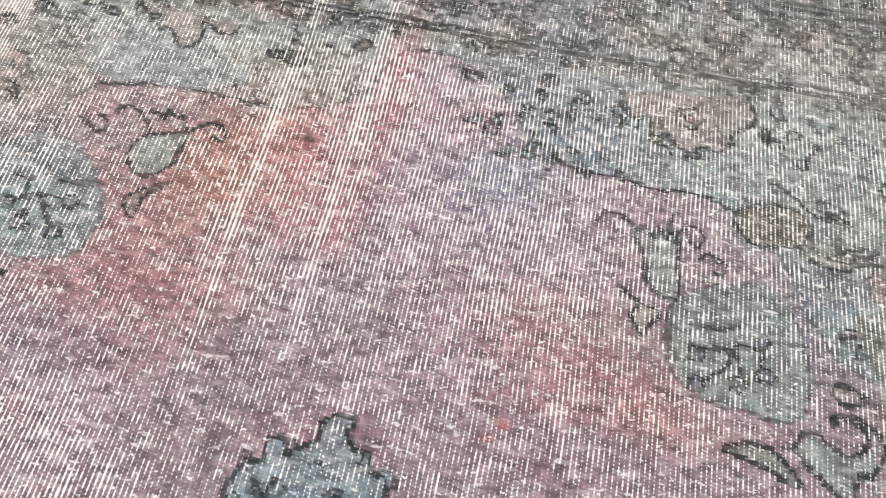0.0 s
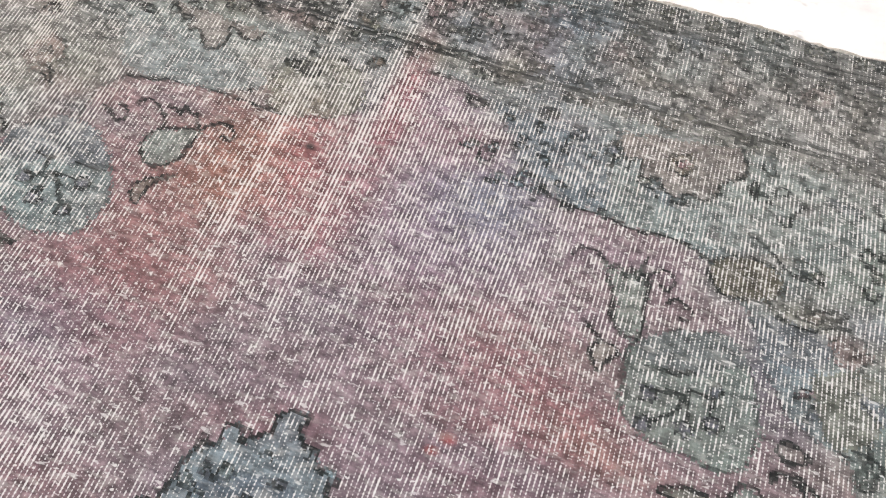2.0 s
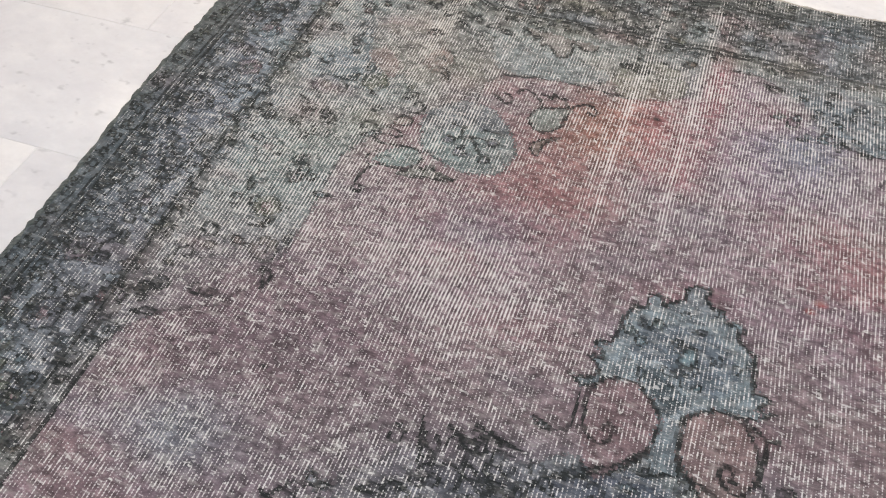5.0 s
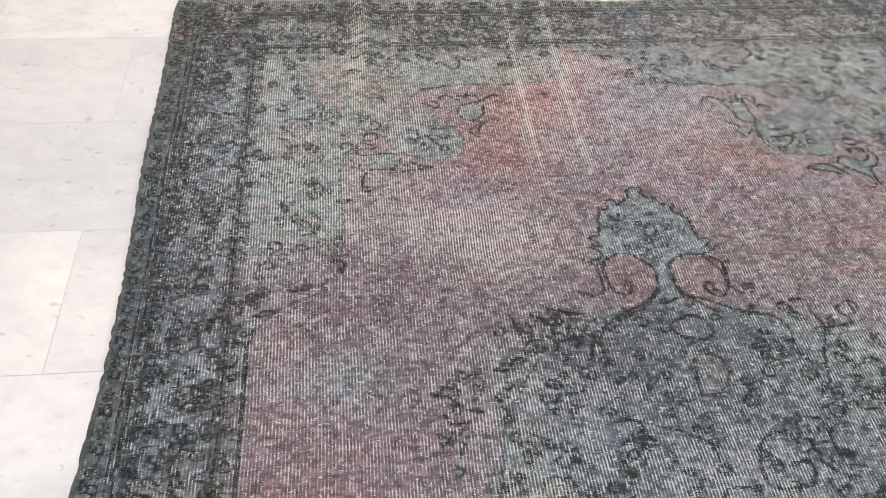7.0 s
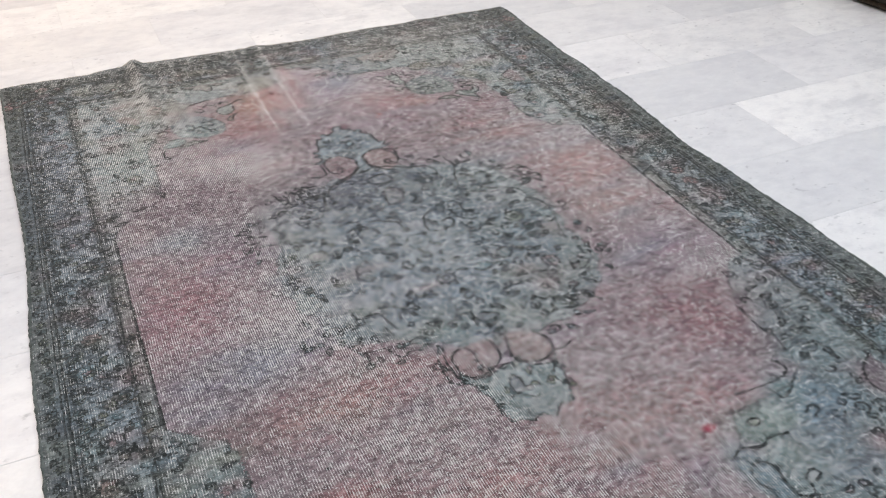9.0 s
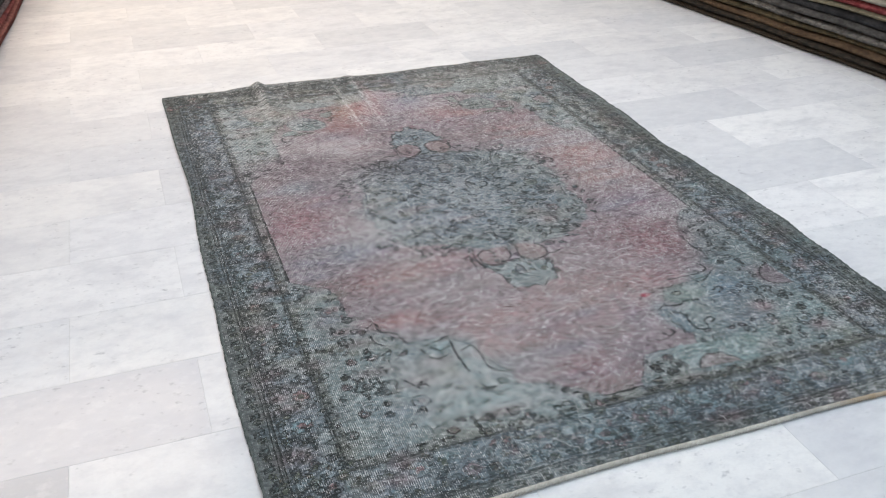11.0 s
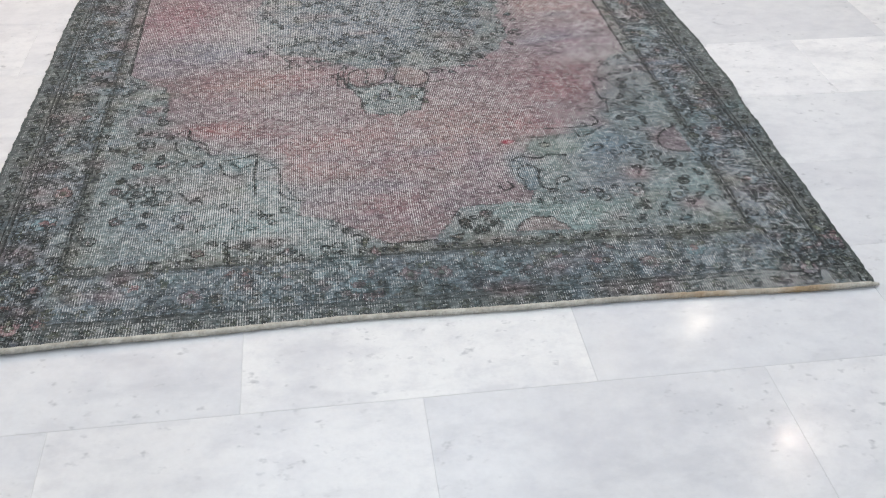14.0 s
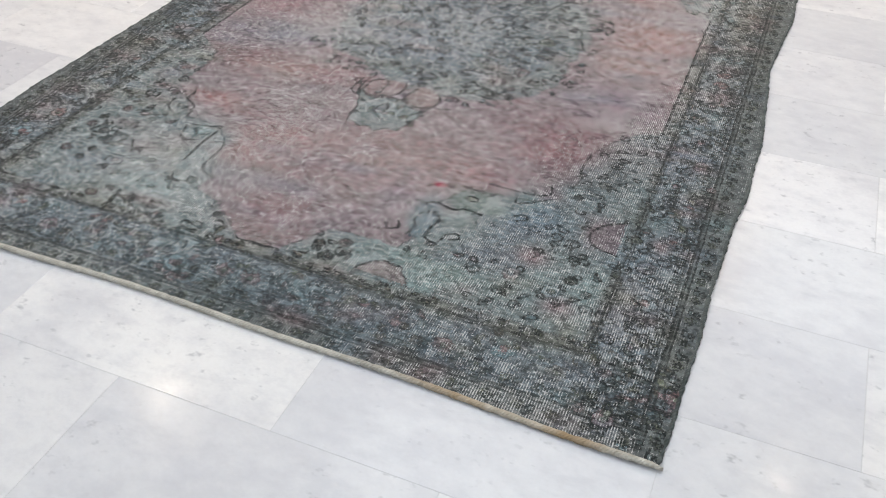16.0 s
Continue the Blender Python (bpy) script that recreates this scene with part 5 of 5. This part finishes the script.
for args in ((1.30, 2.42, 0.10, 0.05, (0.30, 0.33, 0.30), 0.7), (1.05, 2.40, 0.05, 0.05, (0.15, 0.19, 0.22), 0.7), (0.38, 1.78, 0.22, 0.14, (0.118, 0.085, 0.094), 0.8), (0.60, 1.66, 0.25, 0.12, (0.12, 0.095, 0.098), 0.5),
             (0.06, 1.95, 0.07, 0.30, (0.080, 0.095, 0.105), 0.7), (0.30, 2.05, 0.08, 0.10, (0.10, 0.12, 0.11), 0.5), (0.36, 1.60, 0.06, 0.05, (0.22, 0.25, 0.27), 0.6), (0.50, 2.42, 0.14, 0.05, (0.28, 0.31, 0.29), 0.6)):
    tint(*args)

# the near corner pieces' own dyes
for args in ((1.15, 0.45, 0.030, 0.050, (0.140, 0.182, 0.195), 0.9), (1.24, 0.55, 0.060, 0.035, (0.180, 0.225, 0.205), 1.1), (1.33, 0.60, 0.035, 0.040, (0.175, 0.225, 0.225), 1.0), (1.25, 0.29, 0.060, 0.028, (0.27, 0.335, 0.305), 1.1),
             (1.51, 0.55, 0.03, 0.05, (0.21, 0.155, 0.165), 1.0), (1.145, 0.26, 0.045, 0.020, (0.24, 0.195, 0.185), 1.0), (0.51, 0.55, 0.060, 0.050, (0.170, 0.215, 0.215), 1.1), (0.55, 0.45, 0.025, 0.045, (0.185, 0.235, 0.235), 1.1),
             (0.54, 0.31, 0.10, 0.026, (0.245, 0.315, 0.31), 1.1), (0.57, 0.26, 0.06, 0.018, (0.235, 0.20, 0.19), 1.0), (0.31, 0.42, 0.08, 0.08, (0.205, 0.245, 0.245), 0.8), (0.45, 0.70, 0.10, 0.035, (0.26, 0.12, 0.115), 0.8)):
    tint(*args)
for args in ((0.33, 0.28, 0.10, 0.04, (0.215, 0.25, 0.25), 0.8), (1.40, 0.42, 0.035, 0.03, (0.24, 0.15, 0.155), 0.9), (1.33, 0.40, 0.05, 0.06, (0.12, 0.14, 0.15), 0.6), (1.54, 0.36, 0.025, 0.07, (0.235, 0.30, 0.29), 1.0)):
    tint(*args)

# overall fading, uneven dye along the wefts, and dark outlines broken by wear
grey = dye.mean(-1, keepdims=True)
dye = np.clip(grey + 1.10 * (dye - grey), 0.01, 1)
mottle = soft_noise(NV, NU, 60, 6, 3)
dye *= (0.61 + 0.22 * mottle)[..., None] * np.array((0.885, 0.92, 0.97))
streak = np.random.RandomState(7).rand(NV)
streak = np.convolve(streak, np.ones(7) / 7, "same")[:, None]
dye *= 0.95 + 0.10 * streak[..., None]
# knots that took the dye unevenly, lying along the wefts
speck = soft_noise(NV, NU, 430, 51, 1)
dye *= np.clip(1 + 0.70 * (speck - 0.5) + 0.45 * (soft_noise(NV, NU, 130, 53, 2) - 0.5), 0.45, 1.6)[..., None]
broken = soft_noise(NV, NU, 230, 9, 2)
dark = np.clip(dark * (0.45 + 1.20 * broken), 0, 1)[..., None] * 0.93
dye = dye * (1 - dark) + np.array(INKY) * dark
for hx, hy, hr, hc in ((0.776, 2.308, 0.006, INKY), (0.415, 1.714, 0.006, INKY), (1.026, 0.113, 0.010, INKY), (1.133, 0.578, 0.015, (0.27, 0.035, 0.06)), (1.035, 2.028, 0.009, (0.22, 0.06, 0.06)),
                       (1.024, 2.012, 0.007, (0.22, 0.06, 0.06)), (0.46, 0.78, 0.006, INKY)):
    k = np.clip(1.4 - np.hypot(RX - hx, (RY - hy) * 1.5) / hr, 0, 1)[..., None] * 0.9
    dye = dye * (1 - k) + np.array(hc) * k

wear = 0.40 + 0.5 * (soft_noise(NV, NU, 8, 14, 4) - 0.5) + 0.55 * (soft_noise(NV, NU, 240, 52, 2) - 0.5)
wear += 0.10 * ((np.abs(RX - MX) < 0.68) & (np.abs(RY - MY) < 1.1))
for wx, hw, y0, amt in ((0.738, 0.007, 1.97, 0.40), (0.720, 0.004, 2.02, 0.20), (0.828, 0.007, 2.00, 0.36), (0.848, 0.005, 2.10, 0.18), (0.40, 0.02, 2.25, 0.35),
                        (0.52, 0.010, 2.10, 0.2), (0.48, 0.008, 1.70, 0.15)):
    wear += amt * np.exp(-((RX - wx - 0.008 * np.sin(RY * 5)) / hw) ** 2) * np.clip((RY - y0) / 0.12, 0, 1)
for wx, wy, rx, ry, amt in ((0.58, 1.93, 0.14, 0.06, 0.30), (0.62, 1.85, 0.10, 0.05, 0.2), (1.0, 2.2, 0.2, 0.1, 0.12), (0.88, 0.42, 0.010, 0.4, 0.16), (1.47, 1.0, 0.12, 0.05, 0.2), (0.55, 0.4, 0.25, 0.2, 0.15),
                            (0.45, 1.2, 0.2, 0.15, 0.15), (1.65, 0.25, 0.1, 0.2, 0.18), (0.9, 2.4, 0.12, 0.06, 0.15)):
    wear += amt * np.exp(-((RX - wx) / rx) ** 2 - ((RY - wy) / ry) ** 2)
wear -= 0.24 * np.clip(dark[..., 0] * 2, 0, 1)
wear -= 0.6 * np.exp(-((RX - 0.776) ** 2 + (RY - 2.308) ** 2) / 0.008 ** 2)
# the near half and the far left of the field kept more of their pile
wear -= 0.05 * np.clip((1.45 - RY) / 0.4, 0, 1) + 0.14 * np.exp(-((RX - 0.32) / 0.16) ** 2 - ((RY - 1.75) / 0.16) ** 2)
wear -= 0.25 * ((RX < 0.045) | (RX > 1.71))
wear = np.clip(wear, 0, 1)


def rug_pile(parent):
    n = (NU + 1) * (NV + 1)
    co = np.stack([VX, VY, VZ], -1).reshape(-1, 3)
    idx = np.arange(n).reshape(NV + 1, NU + 1)
    quads = np.stack([idx[:-1, :-1], idx[:-1, 1:], idx[1:, 1:], idx[1:, :-1]], -1).reshape(-1, 4)
    rim = np.concatenate([idx[0, :], idx[1:, -1], idx[-1, -2::-1], idx[-2:0:-1, 0]])
    low = co[rim].copy()
    low[:, 2] = np.maximum(low[:, 2] - 0.006, 0.0004)
    li = n + np.arange(len(rim))
    skirt = np.stack([li, np.roll(li, -1), np.roll(rim, -1), rim], -1)
    faces = np.concatenate([quads, skirt])
    me = bpy.data.meshes.new("woven_surface")
    me.vertices.add(n + len(rim))
    me.vertices.foreach_set("co", np.concatenate([co, low]).astype(np.float32).ravel())
    me.loops.add(faces.size)
    me.loops.foreach_set("vertex_index", faces.astype(np.int32).ravel())
    me.polygons.add(len(faces))
    me.polygons.foreach_set("loop_start", np.arange(0, faces.size, 4, dtype=np.int32))
    me.polygons.foreach_set("use_smooth", np.ones(len(faces), bool))
    me.update(calc_edges=True)
    rgba = np.full((len(faces), 4), 0.06, np.float32)
    rgba[:len(quads), :3] = dye.reshape(-1, 3)
    rgba[:, 3] = 1
    me.attributes.new("dye", "FLOAT_COLOR", "FACE").data.foreach_set("color", rgba.ravel())
    w = np.zeros(len(faces), np.float32)
    w[:len(quads)] = wear.ravel()
    me.attributes.new("wear", "FLOAT", "FACE").data.foreach_set("value", w)
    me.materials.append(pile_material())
    ob = new("woven_surface", me)
    ob.parent = parent
    return ob


def cord(name, pts, radius, material, parent, seg=8, flat=0.8, rough=0.0, seed=1):
    """An uneven cord along a line of points."""
    r = random.Random(seed)
    pts = [Vector(p) for p in pts]
    vs, fs = [], []
    for i, p in enumerate(pts):
        d = (pts[min(i + 1, len(pts) - 1)] - pts[max(i - 1, 0)]).normalized()
        s = d.cross(Vector((0, 0, 1))).normalized()
        up = s.cross(d)
        k = radius * (1 + rough * r.uniform(-1, 1))
        if i in (0, len(pts) - 1):
            k *= 0.45
        for a in range(seg):
            t = 2 * math.pi * a / seg
            vs.append(p + s * (k * math.cos(t)) + up * (k * flat * math.sin(t)))
    for i in range(len(pts) - 1):
        for a in range(seg):
            b = (a + 1) % seg
            fs.append((i * seg + a, i * seg + b, (i + 1) * seg + b, (i + 1) * seg + a))
    fs += [tuple(range(seg))[::-1], tuple((len(pts) - 1) * seg + a for a in range(seg))]
    return mesh_ob(name, vs, fs, material, parent, True)


rug = tagged(new("rug"), "worn overdyed oriental rug, faded pink and teal, lying on marble", "rug")
rug_pile(rug)
CREAM = yarn_material("cream cotton end binding", (0.40, 0.38, 0.33), (0.56, 0.54, 0.49), (0.34, 0.22, 0.10))
SELV = yarn_material("dark green overcast selvedge", (0.060, 0.072, 0.070), (0.13, 0.145, 0.14))
ends = [(VX[0, i], VY[0, i] - 0.003, max(VZ[0, i] - 0.002, 0.0052)) for i in range(0, NU, 4)]
ends[0] = (ends[0][0] - 0.004, ends[0][1], ends[0][2])
tagged(cord("end_binding", ends + [(VX[0, -1] + 0.010, VY[0, -1] - 0.004, 0.005)], 0.0062, CREAM, rug, 8, 0.85, 0.12, 3), "cream cotton end binding with a rusty stain")
for nm, col, sgn in (("selvedge", 0, -1), ("selvedge", -1, 1)):
    tagged(cord(nm, [(VX[j, col], VY[j, col], max(VZ[j, col] - 0.002, 0.0045)) for j in range(0, NV, 4)], 0.0040, SELV, rug, 7, 0.9, 0.40, 5 + sgn), "dark overcast side edge")
# the frayed far end: a thin pale line of cut warps
fr = yarn_material("frayed grey cotton", (0.30, 0.29, 0.26), (0.48, 0.46, 0.42))
cord("far_edge", [(VX[-1, i], VY[-1, i] + 0.002, max(VZ[-1, i] - 0.003, 0.0035)) for i in range(0, NU, 5)], 0.0035, fr, rug, 6, 0.9, 0.4, 9)

# ---- piles of folded rugs along both sides ----


def folded_rug(x, y0, y1, z, thick, depth, slope, face, material, label, seed):
    """One folded rug in a pile: a long soft slab whose folded edge, at x, faces the aisle (face +1 or -1)."""
    r = random.Random(seed)
    nl, ph = 64, [r.uniform(0, 6.28) for _ in range(5)]
    prof = [(0.9, 0.02), (0.05, 0.0), (0.018, 0.08), (0.004, 0.28), (0.0, 0.5), (0.006, 0.74), (0.022, 0.93), (0.06, 1.0), (0.9, 0.98)]
    vs, fs = [], []
    base_x = r.uniform(-0.012, 0.012)
    for i in range(nl):
        t = i / (nl - 1)
        y = y0 + (y1 - y0) * t
        sag = 0.004 * math.sin(6 * t + ph[0]) + 0.003 * math.sin(17 * t + ph[1])
        jut = base_x + 0.005 * math.sin(5 * t + ph[2]) + 0.003 * math.sin(23 * t + ph[3])
        th = thick * (1 + 0.10 * math.sin(11 * t + ph[4]))
        for d, h in prof:
            dd = d if d < 0.5 else depth
            vs.append((x + slope * (y - y0) + face * (jut - dd), y, z + sag * min(1.0, z / 0.08) + h * th + 0.003 * math.sin(40 * t + 9 * h)))
    m = len(prof)
    for i in range(nl - 1):
        for k in range(m):
            q = (i * m + k, i * m + (k + 1) % m, (i + 1) * m + (k + 1) % m, (i + 1) * m + k)
            fs.append(q if face < 0 else q[::-1])
    fs += [tuple(range(m))[::face], tuple((nl - 1) * m + k for k in range(m))[::-face]]
    bm = bmesh.new()
    bv = [bm.verts.new(v) for v in vs]
    for f in fs:
        bm.faces.new([bv[i] for i in f])
    bmesh.ops.recalc_face_normals(bm, faces=bm.faces)
    for f in bm.faces:
        f.smooth = len(f.verts) == 4
    ob = part("folded_rug", bm, material)
    return tagged(ob, label, "rug", "piled rugs")


W = stacked_wool
RIGHT_PILE = [("dark brown", (0.030, 0.024, 0.018), (0.055, 0.042, 0.030), 0.030), ("near-black brown", (0.022, 0.019, 0.016), (0.045, 0.036, 0.027), 0.030),
              ("brown", (0.075, 0.048, 0.030), (0.12, 0.080, 0.050), 0.036), ("olive brown", (0.060, 0.050, 0.030), (0.11, 0.085, 0.050), 0.036),
              ("speckled grey", (0.075, 0.070, 0.065), (0.20, 0.185, 0.165), 0.036), ("dark grey", (0.050, 0.047, 0.045), (0.10, 0.094, 0.088), 0.038),
              ("charcoal", (0.022, 0.022, 0.024), (0.045, 0.045, 0.047), 0.045), ("olive beige", (0.16, 0.14, 0.095), (0.24, 0.21, 0.15), 0.026),
              ("dark red", (0.13, 0.022, 0.025), (0.22, 0.06, 0.06), 0.040), ("beige", (0.28, 0.25, 0.20), (0.38, 0.34, 0.28), 0.028),
              ("pale blue-grey", (0.24, 0.28, 0.29), (0.36, 0.40, 0.40), 0.040), ("black", (0.015, 0.015, 0.016), (0.03, 0.03, 0.03), 0.040),
              ("brown", (0.075, 0.048, 0.030), (0.12, 0.080, 0.050), 0.036)]
z = 0.001
for i, (word, a, b, th) in enumerate(RIGHT_PILE):
    folded_rug(3.15, 0.95, 4.6, z, th, 1.0, -0.095, -1, W(word + " folded wool", a, b), f"{word} folded wool rug lying in a high pile", 100 + i)
    z += th * 0.97
LEFT_PILE = [("dark red", (0.060, 0.020, 0.018), (0.13, 0.040, 0.034), 0.040), ("red brown", (0.15, 0.050, 0.042), (0.24, 0.105, 0.085), 0.036),
             ("deep red", (0.10, 0.026, 0.026), (0.19, 0.060, 0.052), 0.036), ("mauve grey", (0.075, 0.055, 0.058), (0.13, 0.10, 0.10), 0.040),
             # the charcoal slab stands in for a dark, shaded gap between two rugs
             ("charcoal", (0.022, 0.022, 0.022), (0.045, 0.042, 0.04), 0.030), ("cream green", (0.33, 0.32, 0.22), (0.45, 0.43, 0.32), 0.034),
             ("grey cream", (0.27, 0.25, 0.21), (0.40, 0.37, 0.31), 0.034), ("brown", (0.09, 0.06, 0.04), (0.15, 0.10, 0.07), 0.036)]
LEFT_PILE += LEFT_PILE[2:5] + LEFT_PILE[0:2]
z = 0.001
for i, (word, a, b, th) in enumerate(LEFT_PILE):
    folded_rug(-0.815, 2.0, 6.2, z, th, 1.0, 0.062, 1, W(word + " folded wool side", a, b), f"{word} folded wool rug lying in a pile", 200 + i)
    z += th * 0.97

# ---- recessed ceiling lamps ----
TRIM = plaster_material("white lamp trim", (0.8, 0.8, 0.8))


def ceiling_lamp(x, y, colour):
    ob = tagged(new("ceiling_lamp"), "round recessed white ceiling downlight, switched on", "lamp", "ceiling downlights")
    ob.location = (x, y, CEIL)
    bm = bmesh.new()
    ring = [(0.075, -0.001), (0.085, -0.012), (0.11, -0.012), (0.118, 0.0)]
    seg = 28
    vs = [[bm.verts.new((r * math.cos(2 * math.pi * i / seg), r * math.sin(2 * math.pi * i / seg), z)) for r, z in ring] for i in range(seg)]
    for i in range(seg):
        for k in range(len(ring) - 1):
            bm.faces.new((vs[i][k], vs[i][k + 1], vs[(i + 1) % seg][k + 1], vs[(i + 1) % seg][k]))
    part("trim", bm, TRIM, ob, "white metal trim ring")
    bm = bmesh.new()
    bmesh.ops.create_circle(bm, cap_ends=True, segments=24, radius=0.075, matrix=Matrix.Translation((0, 0, -0.004)))
    part("diffuser", bm, lamp_glow("lamp glow", colour, 4.0), ob, "glowing round diffuser")
    return ob


for lx, ly, lc, lw in LAMPS:
    ceiling_lamp(lx, ly, lc)


# body of an added soft light; no such fitting is known overhead
def added_panel(x, y, colour):
    ob = tagged(new("added_panel"), "square white light panel, unseen, added to light the room softly", "lamp", "ceiling panels")
    ob.location = (x, y, CEIL)
    for a in range(4):
        bm = box_bm(-0.94, 0.90, -0.02, 0.90, 0.94, -0.001)
        bmesh.ops.rotate(bm, verts=bm.verts, cent=(0, 0, 0), matrix=Matrix.Rotation(a * math.pi / 2, 3, "Z"))
        part("frame", bm, TRIM, ob)
    part("diffuser", box_bm(-0.898, -0.898, -0.010, 0.898, 0.898, -0.004), lamp_glow("added panel glow", colour, 0.6), ob, "glowing white diffuser of the added panel")
    return ob


for lx, ly, lc, lw in ADDED_PANELS:
    added_panel(lx, ly, lc)

# ---- marble tiles, half-bonded courses ----
TL, TW, JX, JY = 0.61, 0.305, 1.1433, -0.1833


def tile_geometry(x0, y0, x1, y1):
    g, b = 0.0003, 0.0006
    x0, y0, x1, y1 = x0 + g, y0 + g, x1 - g, y1 - g
    out = [(x0, y0), (x1, y0), (x1, y1), (x0, y1)]
    inn = [(x0 + b, y0 + b), (x1 - b, y0 + b), (x1 - b, y1 - b), (x0 + b, y1 - b)]
    v = [(*p, -0.02) for p in out] + [(*p, -b) for p in out] + [(*p, 0.0) for p in inn]
    f = [(8, 9, 10, 11)]
    for i in range(4):
        k = (i + 1) % 4
        f += [(i, k, 4 + k, 4 + i), (4 + i, 4 + k, 8 + k, 8 + i)]
    return v, f


# courses are counted from the joint below the rug's near edge, columns in half tiles
GREY, PALE, BRIGHT = (0.85, 0.86, 0.885), (0.92, 0.93, 0.945), (1.08, 1.075, 1.07)
TONES = {(2, -6): (0.76, 0.765, 0.80), (2, -8): (0.76, 0.765, 0.80), (1, -7): (0.62, 0.625, 0.66), (3, -7): PALE, (1, -5): (0.99, 0.99, 0.99), (7, -7): PALE, (7, -5): PALE, (6, 2): GREY, (4, 2): GREY,
         (7, 1): BRIGHT, (8, 2): (1.0, 1.0, 1.0), (8, 4): GREY, (-1, -3): (0.98, 0.98, 0.98), (-1, -1): (0.99, 0.99, 0.99), (-1, 1): (0.97, 0.97, 0.975), (-2, -2): PALE, (0, 0): (0.985, 0.99, 0.995), (0, -2): (1.04, 1.04, 1.03),
         (3, 1): BRIGHT, (3, 3): BRIGHT, (2, 2): PALE, (1, 1): GREY, (5, 3): BRIGHT, (6, 4): BRIGHT, (9, 1): GREY, (-1, -5): PALE, (0, -6): (0.97, 0.97, 0.985), (-1, -7): PALE, (0, -4): PALE, (0, 2): PALE}
tv, tf = tile_geometry(0, 0, TL, TW)
tile_me = bpy.data.meshes.new("tile")
tile_me.from_pydata(tv, [], tf)
tile_me.materials.append(MARBLE)
rest_v, rest_f = [], []
rng = random.Random(4)
for j in range(-12, 30):
    y = JY + TW * j
    for k in range(-16, 16):
        if (k - j) % 2:
            continue
        x = JX + TW * k
        if x < X0 - 0.05 or x + TL > X1 + 0.15 or y < Y0 or y + TW > Y1:
            continue
        if -1.5 < x < 3.4 and -1.9 < y < 5.6:
            ob = new("tile", tile_me)
            ob.location = (x, y, rng.uniform(-0.0003, 0.0))
            ob.parent = floor
            v = rng.uniform(0.945, 1.04)
            t = TONES.get((j, k), (v, v, v))
            ob.color = (*t, 1)
        else:
            v, f = tile_geometry(x, y, x + TL, y + TW)
            n0 = len(rest_v)
            rest_v += v
            rest_f += [tuple(i + n0 for i in q) for q in f]
far = mesh_ob("far_tiles", rest_v, rest_f, MARBLE, floor)
tagged(far, "white marble tiles further out", kind="stuff")
